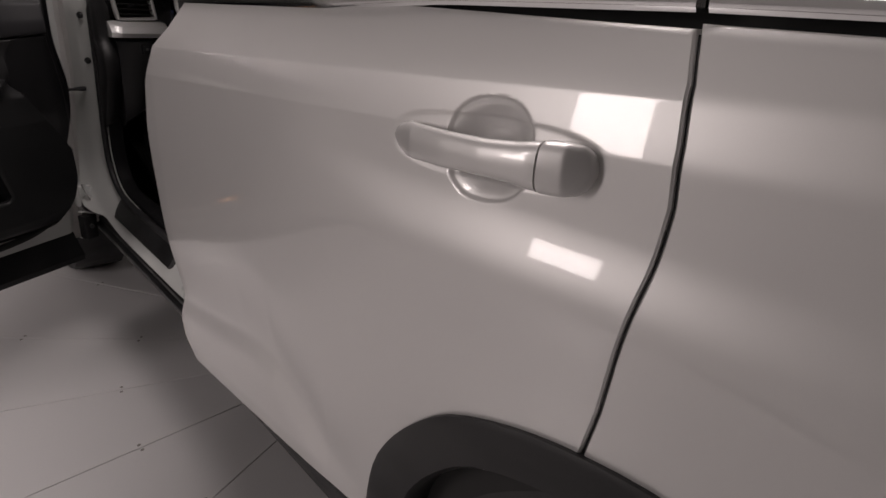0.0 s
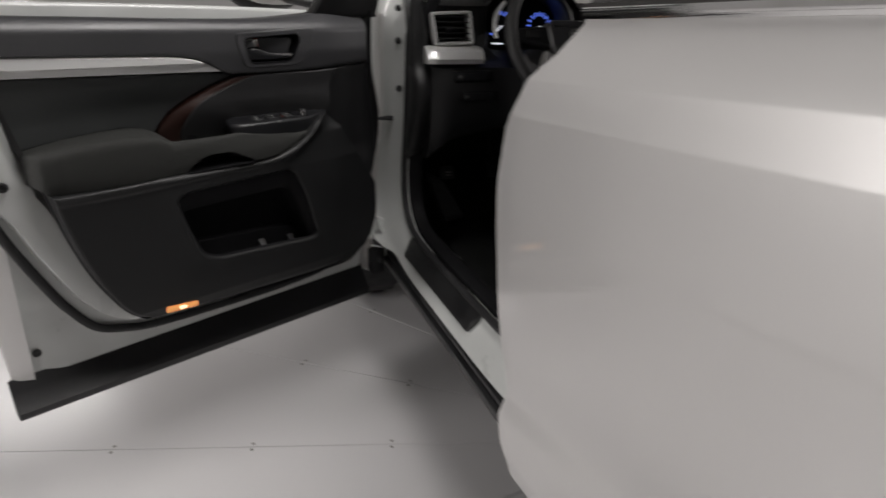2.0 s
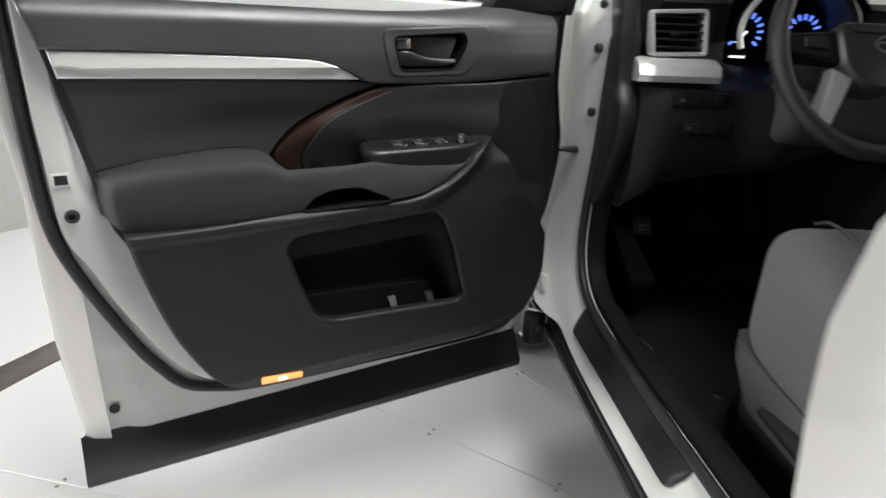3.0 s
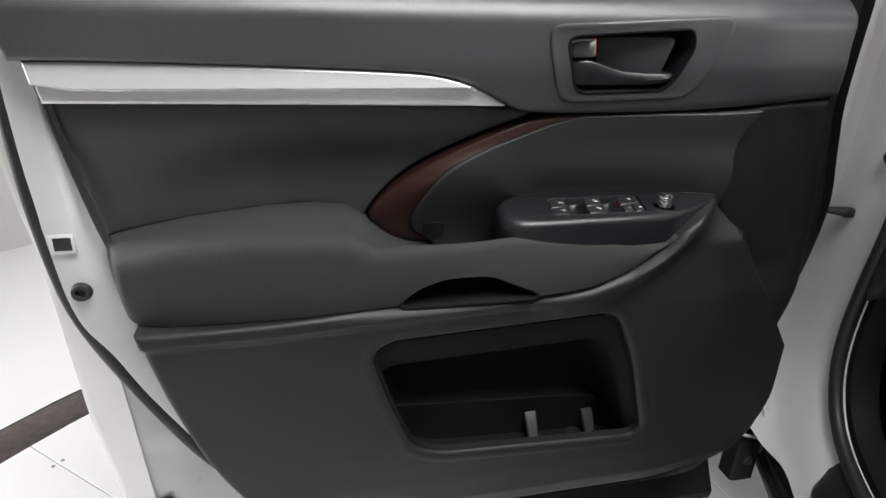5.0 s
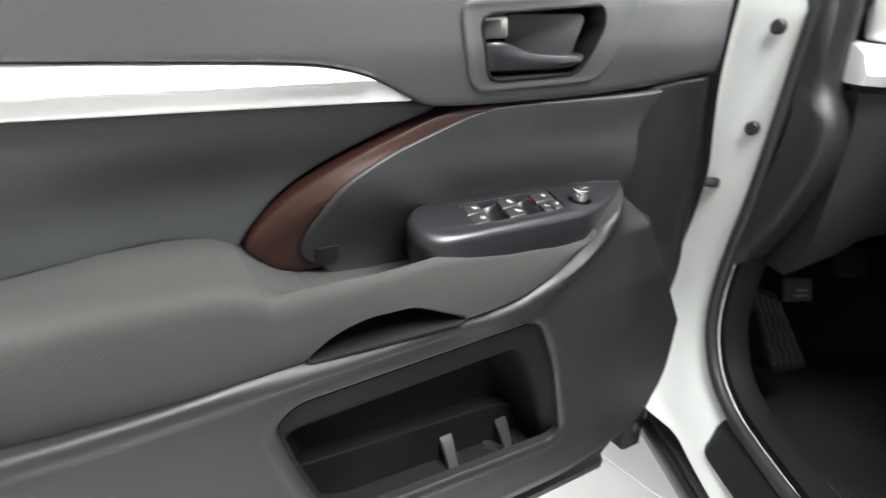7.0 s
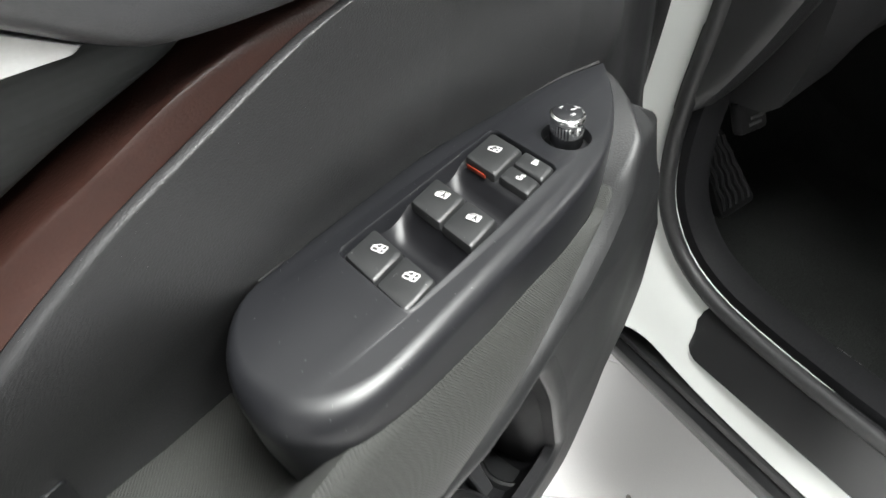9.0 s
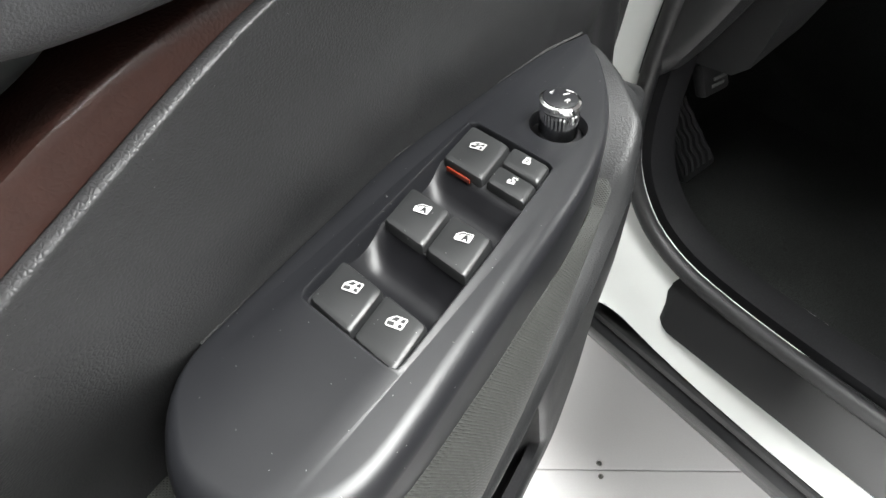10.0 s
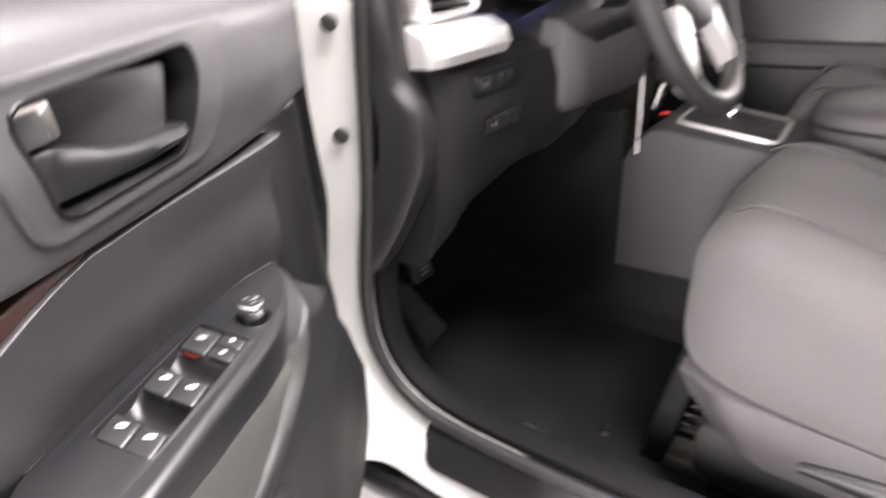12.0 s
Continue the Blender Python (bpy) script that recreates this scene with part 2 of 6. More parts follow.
def rounded_poly(points, radius, steps=4):
    """A closed outline of 2D points with its corners rounded."""
    out = []
    n = len(points)
    for i in range(n):
        a, b, c = (np.array(points[(i + k) % n], float) for k in (-1, 0, 1))
        la, lc = np.linalg.norm(a - b), np.linalg.norm(c - b)
        r = min(radius, la * 0.45, lc * 0.45)
        p, q = b + (a - b) / la * r, b + (c - b) / lc * r
        for k in range(steps + 1):
            t = k / steps
            out.append((1 - t) ** 2 * p + 2 * t * (1 - t) * b + t * t * q)
    return out


def inset(poly, d):
    """A closed outline moved inwards by d (outwards when negative)."""
    p = np.array(poly, float)
    area = 0.5 * np.sum(p[:, 0] * np.roll(p[:, 1], -1) - np.roll(p[:, 0], -1) * p[:, 1])
    e = np.roll(p, -1, 0) - p
    nrm = np.stack([-e[:, 1], e[:, 0]], 1) / np.maximum(np.linalg.norm(e, axis=1, keepdims=True), 1e-9)
    if area < 0:
        nrm = -nrm
    m = nrm + np.roll(nrm, 1, 0)
    m /= np.maximum(np.linalg.norm(m, axis=1, keepdims=True), 1e-6)
    k = 1 / np.maximum(0.5, (m * nrm).sum(1, keepdims=True))
    return [q for q in p + m * k * d]


def inside(poly, x, y):
    hit = False
    n = len(poly)
    for i in range(n):
        (x1, y1), (x2, y2) = poly[i], poly[(i + 1) % n]
        if (y1 > y) != (y2 > y) and x < (x2 - x1) * (y - y1) / (y2 - y1) + x1:
            hit = not hit
    return hit


def block(lo, hi, bevel=0.004, turn=None, taper=1.0):
    """A box with bevelled edges, between two corners; turn: a matrix about its middle."""
    lo, hi = Vector(lo), Vector(hi)
    mid, half = (lo + hi) / 2, (hi - lo) / 2
    bev = min(bevel, min(half) * 0.6)
    rings = []
    for z, k in ((-half.z, bev), (-half.z + bev * 0.3, bev * 0.3), (-half.z + bev, 0), (half.z - bev, 0), (half.z - bev * 0.3, bev * 0.3), (half.z, bev)):
        s = lerp(1.0, taper, (z + half.z) / (2 * half.z))
        out = rounded_poly([((half.x - k) * s * a, (half.y - k) * s * b) for a, b in ((-1, -1), (1, -1), (1, 1), (-1, 1))], bev, 2)
        rings.append([Vector((x, y, z)) for x, y in out])
    v, f = loft(rings)
    v = [mid + ((turn @ q) if turn else q) for q in v]
    return v, f


def plate(outline, lift, place, bevel=0.002):
    """A bevelled slab: a 2D outline raised by lift; place(x, y, h) gives the world point."""
    rings = [[place(x, y, 0) for x, y in outline],
             [place(x, y, lift - bevel) for x, y in outline],
             [place(x, y, lift - bevel * 0.3) for x, y in inset(outline, bevel * 0.3)],
             [place(x, y, lift) for x, y in inset(outline, bevel)]]
    return loft(rings)


def spans(width, r, n):
    """Stations from 0 to 1 that are dense near both ends."""
    e = [0, 0.08, 0.25, 0.5, 0.75, 1.0]
    k = min(0.3, r / max(width, 1e-6))
    mid = np.linspace(k, 1 - k, n)
    return [k * a for a in e[:-1]] + list(mid) + [1 - k * a for a in e[:-1]][::-1]


def patch(bottom, right, top, left, height, place, nu=40, nv=20, r=0.005, skirt=0.02):
    """A skin between four outline curves in (u, z), standing at height(u, z), with rounded edges and a rim turned back.
    bottom and top run from left to right, left and right from bottom to top."""
    wu = np.linalg.norm(np.array(bottom[0]) - np.array(bottom[-1]))
    wv = np.linalg.norm(np.array(left[0]) - np.array(left[-1]))
    ss, ts = spans(wu, r, nu), spans(wv, r, nv)
    b, t_, l, rr = curve(bottom, 200), curve(top, 200), curve(left, 200), curve(right, 200)
    pick = lambda c, s: lerp(c[int(s * 199)], c[min(199, int(s * 199) + 1)], s * 199 - int(s * 199))
    rows = []
    for t in [ts[0]] + ts + [ts[-1]]:
        row = []
        for s in [ss[0]] + ss + [ss[-1]]:
            p = (1 - t) * pick(b, s) + t * pick(t_, s) + (1 - s) * pick(l, t) + s * pick(rr, t) \
                - ((1 - s) * (1 - t) * b[0] + s * (1 - t) * b[-1] + (1 - s) * t * t_[0] + s * t * t_[-1])
            d = min(s * wu, (1 - s) * wu, t * wv, (1 - t) * wv)
            drop = r - math.sqrt(max(0, r * r - (r - d) ** 2)) if d < r else 0
            row.append((p, height(p[0], p[1]) - drop))
        rows.append(row)
    verts = []
    for i, row in enumerate(rows):
        for j, (p, h) in enumerate(row):
            rim = i in (0, len(rows) - 1) or j in (0, len(row) - 1)
            verts.append(place(p[0], h - (skirt if rim else 0), p[1]))
    return verts, grid_faces(len(rows), len(rows[0]))


def ring_recess(outline, stations, place):
    """Rings of one outline: stations of (inset, height, shift in z); closed at the end."""
    rings = []
    for d, h, dz in stations:
        o = inset(outline, d)
        rings.append([place(u, h(u, z) if callable(h) else h, z + dz) for u, z in o])
    v, f = loft(rings, caps=False)
    n = len(outline)
    f.append(tuple(range((len(rings) - 1) * n, len(rings) * n)))
    return v, f


# ---- the room: a round white studio with a turntable ----
def ring_sheet(r0, r1, z, steps=72):
    v, f = [], []
    for i in range(steps):
        a = 2 * math.pi * i / steps
        v += [(CX + r * math.cos(a), CY + r * math.sin(a), z) for r in (r0, r1)]
    for i in range(steps):
        j = (i + 1) % steps
        f.append((2 * i, 2 * i + 1, 2 * j + 1, 2 * j))
    return v, f


def setting(name, geometry, material_, label, flat=False):
    ob = new(name, mesh_of(name, geometry[0], geometry[1], material_, flat))
    return tagged(ob, label, kind="structure")


floor = setting("floor", joined(ring_sheet(2.79, WALL_R + 0.05, 0.0), ring_sheet(2.79, 2.80, -0.02)), FLOORM, "white studio floor round a turntable")
setting("turntable_base", ring_sheet(0.001, 2.79, -0.012), SUBFLOOR, "dark base under the turntable panels")
TURN_R = 2.65
rim_v, rim_f = [], []
for i in range(96):
    a = 2 * math.pi * i / 96
    rim_v += [(CX + r * math.cos(a), CY + r * math.sin(a), z) for r, z in ((TURN_R + 0.004, -0.012), (TURN_R + 0.004, -0.001), (TURN_R + 0.007, 0.001), (2.782, 0.001), (2.785, -0.012))]
setting("turntable_rim", (rim_v, grid_faces(96, 5) + [(95 * 5 + k, 95 * 5 + k + 1, k + 1, k) for k in range(4)]), FLOORDARK, "dark brown strip round the turntable edge")

# wall: 0.1 m thick, white round the car's front; the grey part behind the viewer's walk is unseen, added to cut bounced
# light
def round_wall(a0, a1, steps):
    v = []
    for i in range(steps + 1):
        a = radians(lerp(a0, a1, i / steps))
        v += [(CX + r * math.cos(a), CY + r * math.sin(a), z) for r, z in ((WALL_R, 0), (WALL_R, 0.004), (WALL_R, ROOM_H), (WALL_R + 0.1, ROOM_H), (WALL_R + 0.1, 0))]
    return v, grid_faces(steps + 1, 5)


setting("wall_front", round_wall(-30, 215, 70), WALLM, "plain white curved studio wall")
setting("bounce_cut_wall", round_wall(215, 330, 34), BOUNCECUT, "unseen grey wall added behind the car to cut bounced light")
setting("ceiling", joined(ring_sheet(0.001, WALL_R + 0.1, ROOM_H), ring_sheet(0.001, WALL_R + 0.1, ROOM_H + 0.1)), CEILM, "grey studio ceiling")


# ---- the car: closed rear door, quarter panel, sill, pillars, wheels ----
car = thing("car", "white sport utility car with open driver door on a turntable", "car", (1.0, -1.0, 0))
S0 = -1.05
FRONT_EDGE = ([0.46, 0.49, 0.515, 0.56, 0.612, 0.66, 0.80, 0.90, 0.98, 1.06, 1.132, 1.165, 1.205, 1.25], [-1.075, -1.06, -1.034, -1.022, -1.030, -1.025, -1.012, -0.999, -0.995, -1.010, -1.050, -1.091, -1.12, -1.15])
REAR_EDGE = ([0.44, 0.523, 0.603, 0.66, 0.714, 0.765, 0.80, 0.818, 0.881, 0.964, 1.035, 1.097, 1.148, 1.194, 1.246], [-1.672, -1.680, -1.700, -1.730, -1.773, -1.832, -1.916, -2.008, -2.019, -2.029, -2.039, -2.045, -2.042, -2.035, -2.018])
ARCH = [(-1.672, 0.44), (-1.680, 0.523), (-1.700, 0.603), (-1.730, 0.66), (-1.773, 0.714), (-1.832, 0.765), (-1.916, 0.80), (-2.01, 0.818), (-2.12, 0.818), (-2.23, 0.79), (-2.33, 0.73), (-2.40, 0.64), (-2.43, 0.52), (-2.43, 0.42)]
CUP = (-1.852, 1.106)


def crease_z(y):
    return 1.130 + 0.052 * max(0, S0 - y)


def body_x(y, z, detail=True):
    """How far in the car's side lies at a place."""
    s = max(0, S0 - y)
    plan = 0.055 + 0.05 * s + 0.03 * s * s
    zc = crease_z(y)
    if z > zc:
        up = z - zc
        x = plan + 0.010 + up * 0.36 + 2.0 * min(up, 0.035) ** 2 + max(0, up - 0.035) * 0.12
    else:
        zf = table(y, [-1.70, -1.56, -1.47, -1.41, -1.31, -1.04], [0.50, 0.535, 0.60, 0.645, 0.655, 0.617])
        fade = smooth(-1.72, -1.5, y)
        x = plan + table(z, [0.42, 0.50, 0.62, 0.80, 0.95, zc - 0.05, zc], [0.027, 0.016, 0.0115, 0.0035, 0, 0.002, 0.010])
        x += (0.012 * fade + 0.001) * math.exp(-((z - zf) / (0.085 if z > zf else 0.042)) ** 2)
        swell = smooth(-1.50, -1.75, y)
        x += swell * 0.0058 * (2 * smooth(0.98, 1.06, z) - 1) * smooth(0.86, 0.985, z) * smooth(1.16, 1.055, z)
    if detail:
        dy, dz = y - CUP[0], z - CUP[1] - 0.22 * (CUP[0] - y) * 0.5
        q = (abs(dy / 0.056) ** 2.4 + abs(dz / 0.055) ** 2.4) ** (1 / 2.4)
        x += 0.019 * (1 - smooth(0.30, 0.97, q)) + 0.0035 * (1 - smooth(0.93, 1.0, q))
        oy, oz = y + 1.85, z - 1.106 - 0.055 * (-1.85 - y)
        q = (abs(oy) / 0.133) ** 3 + (abs(oz) / 0.034) ** 3
        x += 0.0018 * (1 - smooth(0.70, 1.05, q))
    return x


def side_sheet(rows, cols, y_of, z0, z1, detail=False, lip=0.016, ts=None, ss=None):
    """A body panel as a sheet of rows and columns, its rim rolled inwards."""
    verts = []
    ts = np.linspace(0, 1, rows) if ts is None else ts
    ss = np.linspace(0, 1, cols) if ss is None else ss
    rows, cols = len(ts), len(ss)
    for i in range(-2, rows + 2):
        t = ts[min(rows - 1, max(0, i))]
        for j in range(-2, cols + 2):
            s = ss[min(cols - 1, max(0, j))]
            z = lerp(z0, z1, t)
            a, b = y_of(z)
            y = lerp(a, b, s)
            x = body_x(y, z, detail)
            edge = min(i, j, rows - 1 - i, cols - 1 - j)
            x += 0.0025 if edge == -1 else lip if edge == -2 else 0
            yy = y + (0.002 if j < 0 else -0.002 if j >= cols else 0) * (1 if edge < 0 else 0)
            zz = z + (-0.002 if i < 0 else 0.002 if i >= rows else 0)
            verts.append((x, yy, zz))
    return verts, grid_faces(rows + 4, cols + 4)


# closed rear door
FINE_Z = [k for k in np.linspace(0, 0.70, 80)] + [k for k in np.linspace(0.7025, 0.94, 100)] + [k for k in np.linspace(0.946, 1, 12)]
FINE_Y = [k for k in np.linspace(0, 0.66, 80)] + [k for k in np.linspace(0.6625, 0.97, 140)] + [k for k in np.linspace(0.975, 1, 8)]
rear_door = part("rear_door", *side_sheet(150, 190, lambda z: (table(z, *FRONT_EDGE), table(z, *REAR_EDGE) + 0.004), 0.468, 1.232, True, 0.016, FINE_Z, FINE_Y), PAINT, car, "closed pearl white rear door")
# quarter panel behind the seam
part("quarter_panel", *side_sheet(50, 50, lambda z: (table(z, *REAR_EDGE) - 0.004, -3.15), 0.822, 1.236), PAINT, car, "pearl white rear wing")


def roof_of_arch(d):
    """The wheel arch moved outwards by d."""
    c = np.array(curve(ARCH, 40))
    mid = np.array((-2.06, 0.44))
    return [mid + (p - mid) * (1 + d / np.linalg.norm(p - mid)) for p in c]


outer, inner_ = roof_of_arch(0.006), roof_of_arch(-0.068)
rings = []
for k, (d, dx) in enumerate(((0.0, 0.012), (0.0, -0.006), (0.12, -0.010), (0.5, -0.009), (0.92, -0.004), (1.0, 0.004), (1.0, 0.05), (1.0, 0.22))):
    row = []
    for a, b in zip(outer, inner_):
        p = lerp(a, b, d)
        row.append((body_x(p[0], max(p[1], 0.45), False) + dx, p[0], p[1]))
    rings.append(row)
part("arch_cladding", *loft(rings, closed=False), CLAD, car, "dark grey plastic wheel arch")

# rear part of the side behind the arch
rows_v = []
for i in range(12):
    z = lerp(0.42, 0.83, i / 11)
    rows_v += [(body_x(-2.44, z, False) + 0.004, y, z) for y in (-2.435, -2.8, -3.15)]
part("rear_corner", rows_v, grid_faces(12, 3), PAINT, car)

# chrome strip and dark window above the belt
def belt(y):
    return table(y, [-2.2, -2.02, -1.75, -1.55, -1.12], [1.249, 1.247, 1.239, 1.224, 1.210])


def along_belt(y0, y1, section, n=30):
    rings = []
    for i in range(n):
        y = lerp(y0, y1, i / (n - 1))
        zb = belt(y)
        x = body_x(y, zb, False)
        rings.append([(x + dx, y, zb + dz) for dx, dz in section])
    return loft(rings)


STRIP = [(-0.003, -0.001), (-0.006, 0.004), (-0.006, 0.012), (-0.001, 0.017), (0.010, 0.018), (0.010, -0.001)]
part("window_trim", *along_belt(-1.115, -2.016, STRIP), CHROME, car, "polished chrome belt strip")
part("window_trim", *along_belt(-2.026, -3.1, STRIP), CHROME, car)
part("window_seal", *along_belt(-1.118, -2.016, [(0.004, 0.017), (0.006, 0.030), (0.020, 0.031), (0.020, 0.017)]), RUBBER, car)
part("window_seal", *along_belt(-2.026, -3.1, [(0.004, 0.017), (0.006, 0.030), (0.020, 0.031), (0.020, 0.017)]), RUBBER, car)
part("rear_window", *along_belt(-1.13, -2.012, [(0.014, 0.02), (0.14, 0.40), (0.144, 0.40), (0.018, 0.02)]), GLASS, car, "dark tinted side window")
part("quarter_window", *along_belt(-2.03, -3.1, [(0.014, 0.02), (0.14, 0.40), (0.144, 0.40), (0.018, 0.02)]), GLASS, car, "dark tinted side window")

# inner skin closing the body behind the rear door, near-black in place of shade
def inner_wall():
    rings = []
    for y in np.linspace(-1.10, -3.15, 20):
        rings.append([(body_x(y, z, False) + 0.045, y, z) for z in np.linspace(0.40, 1.25, 14)])
    return loft(rings, closed=False)


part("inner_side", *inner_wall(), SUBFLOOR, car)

# rocker cladding below the doors
rings = []
for y in np.linspace(0.22, -1.70, 60):
    b = smooth(-0.90, -1.06, y)
    front_ = [(0.172, 0.4665), (0.157, 0.4655), (0.1525, 0.462), (0.1515, 0.454), (0.1545, 0.449), (0.1500, 0.446), (0.1445, 0.440), (0.1440, 0.432), (0.150, 0.416), (0.19, 0.345), (0.25, 0.335), (0.25, 0.470)]
    back_ = [(0.135, 0.463), (0.123, 0.458), (0.120, 0.452), (0.120, 0.442), (0.121, 0.430), (0.122, 0.420), (0.124, 0.405), (0.130, 0.390), (0.148, 0.357), (0.19, 0.335), (0.25, 0.335), (0.25, 0.446)]
    rings.append([(lerp(p[0], q[0], b), y, lerp(p[1], q[1], b)) for p, q in zip(front_, back_)])
part("rocker_cladding", *loft(rings), CLAD, car, "dark grey plastic sill cladding")
# ---- door opening of the front door ----
OPENING = [(-0.16, 1.62), (-0.115, 1.40), (-0.085, 1.25), (-0.070, 1.13), (-0.060, 1.0), (-0.050, 0.90), (-0.033, 0.80), (-0.027, 0.72), (-0.038, 0.655), (-0.075, 0.602), (-0.130, 0.572), (-0.20, 0.560), (-0.30, 0.555), (-0.45, 0.555), (-0.62, 0.556), (-0.80, 0.560), (-0.93, 0.575), (-1.00, 0.62), (-1.045, 0.72), (-1.06, 0.85), (-1.075, 1.0), (-1.10, 1.15), (-1.13, 1.30), (-1.18, 1.60)]
FRAME = [(0.030, -0.012), (0.004, -0.004), (0.0, 0.0), (-0.004, 0.006), (-0.010, 0.018), (-0.020, 0.032), (-0.032, 0.050), (-0.042, 0.068), (-0.052, 0.088), (-0.064, 0.104), (-0.078, 0.112), (-0.095, 0.120)]
SILL_END = [(-0.038, 0.062), (-0.043, 0.073), (-0.047, 0.081), (-0.050, 0.087), (-0.044, 0.0905)]


def frame_rings(section, x0=0.205, count=150):
    c = curve(OPENING, count)
    rings = []
    for i, p in enumerate(c):
        way = c[min(i + 1, count - 1)] - c[max(i - 1, 0)]
        way = way / np.linalg.norm(way)
        out = np.array((-way[1], way[0])) * -1
        if out @ (p - np.array((-0.5, 0.9))) < 0:
            out = -out
        lean = max(0, p[1] - 1.15) * 0.35
        behind = smooth(-0.93, -1.03, p[0])
        ring = []
        flat = smooth(0.7, 0.98, abs(way[0])) * smooth(0.62, 0.57, p[1]) if len(section) == len(FRAME) else 0
        for k, (dx, d) in enumerate(section):
            if k > 6 and flat:
                dx, d = lerp(dx, SILL_END[k - 7][0], flat), lerp(d, SILL_END[k - 7][1], flat)
            q = p + out * min(d, lerp(1, 0.55, behind) * d)
            ring.append((x0 + dx * lerp(1, 0.6, behind) + lean, q[0], q[1]))
        rings.append(ring)
    return rings


part("door_frame", *loft(frame_rings(FRAME), closed=False), JAMB, car, "white painted door opening")
SEAL = [(0.010 * math.cos(t) - 0.003, 0.010 * math.sin(t) - 0.004) for t in (2 * math.pi * k / 10 for k in range(10))]
part("door_seal", *loft(frame_rings(SEAL)), RUBBER, car, "black rubber door seal")
LIP = [(0.010, -0.006), (0.012, -0.018), (0.030, -0.024), (0.050, -0.020), (0.050, 0.004)]
part("inner_seal_trim", *loft(frame_rings(LIP)), SHADEBLACK, car, "black plastic trim inside the seal")

# scuff plate on the sill
def scuff():
    rings = []
    for i in range(60):
        t = i / 59
        y = lerp(-0.132, -0.665, t)
        e = min(t, 1 - t) * 0.533
        cut = 0.030 * (1 - math.sqrt(max(0, 1 - (1 - min(1, e / 0.03)) ** 2)))
        rings.append([(0.170 + cut * 0.8, y, 0.500 + cut * 0.9), (0.165 + cut * 0.8, y, 0.507 + cut * 0.9), (0.174 + cut * 0.5, y, 0.526 + cut * 0.6), (0.188 + cut * 0.2, y, 0.545 + cut * 0.2), (0.200, y, 0.562), (0.230, y, 0.560), (0.230, y, 0.52)])
    return loft(rings)


part("scuff_plate", *scuff(), HARD, car, "black plastic sill scuff plate")

# bolts and plugs on the pillar
def plug(at, way, radius, material_, name, h=0.004):
    m = Vector(way).to_track_quat("Z", "Y").to_matrix()
    rings = [[Vector(at) + m @ Vector((r * math.cos(2 * math.pi * k / 14), r * math.sin(2 * math.pi * k / 14), z)) for k in range(14)] for r, z in ((radius, -0.004), (radius, h * 0.4), (radius * 0.8, h), (radius * 0.3, h * 1.1))]
    return part(name, *loft(rings), material_, car)


plug((0.184, -0.036, 0.993), (-0.8, -0.5, 0), 0.010, RUBBER, "pillar_plug")
plug((0.180, -0.042, 1.128), (-0.8, -0.5, 0), 0.010, RUBBER, "pillar_plug")
plug((0.178, -0.050, 1.215), (-0.8, -0.5, 0), 0.009, RUBBER, "pillar_plug")
# check strap between pillar and door
part("check_strap", *joined(tube([(0.165, 0.000, 0.902), (0.12, 0.012, 0.899), (0.06, 0.020, 0.897)], 0.0045, 8), block((0.160, -0.006, 0.894), (0.176, 0.006, 0.909), 0.003), tube([(0.140, 0.006, 0.901), (0.165, 0.000, 0.902)], lambda t: 0.005 + 0.003 * t, 8)), RUBBER, car, "black door check strap")
for z_ in (0.545, 1.14):
    part("door_hinge", *joined(block((0.075, 0.020, z_ - 0.028), (0.150, 0.050, z_ + 0.028), 0.006), tube([(0.10, 0.012, z_ - 0.034), (0.10, 0.012, z_ + 0.034)], 0.009, 10)), JAMB, car, "white painted door hinge")

# front wing behind the open door, unseen roof added to shade the cabin, floor pan
rings = []
for y in np.linspace(0.11, 1.3, 24):
    rings.append([(0.075 + 0.04 * smooth(0.4, 1.3, y) + k, y, z) for k, z in ((0.03, 0.45), (0.0, 0.70), (0.0, 0.95), (0.03, 1.10), (0.12, 1.16))])
part("front_wing", *loft(rings, closed=False), PAINT, car, "pearl white front wing")
# the roof stays out of view and keeps overhead light off the interior
rings = []
for y in np.linspace(-3.1, 0.05, 24):
    h = 1.70 - 0.06 * ((y + 1.4) / 1.7) ** 2
    rings.append([(0.30 + k, y, h - d) for k, d in ((0.0, 0.07), (0.02, 0.03), (0.12, 0.0), (0.7, -0.02), (1.28, 0.0), (1.38, 0.03), (1.40, 0.07), (0.7, 0.05))])
part("roof", *loft(rings), PAINT, car, "pearl white roof")
# near-black slabs close the cabin, dark by colour; far side is painted
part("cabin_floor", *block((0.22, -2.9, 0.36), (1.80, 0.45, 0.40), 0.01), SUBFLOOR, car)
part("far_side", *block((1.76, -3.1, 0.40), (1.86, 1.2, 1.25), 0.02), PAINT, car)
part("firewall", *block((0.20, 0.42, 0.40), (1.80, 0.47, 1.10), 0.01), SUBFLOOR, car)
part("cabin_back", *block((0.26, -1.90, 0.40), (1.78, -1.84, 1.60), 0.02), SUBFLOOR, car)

# upper B pillar and its black cover
bp = []
for i in range(14):
    t = i / 13
    y, z, x = lerp(-1.062, -1.150, t), lerp(1.06, 1.66, t), 0.085 + 0.30 * t * 0.62
    bp.append([(x, y - 0.030, z), (x - 0.004, y - 0.012, z), (x + 0.002, y + 0.012, z), (x + 0.03, y + 0.022, z), (x + 0.06, y + 0.01, z), (x + 0.06, y - 0.03, z)])
part("b_pillar", *loft(bp), JAMB, car, "white painted centre pillar")


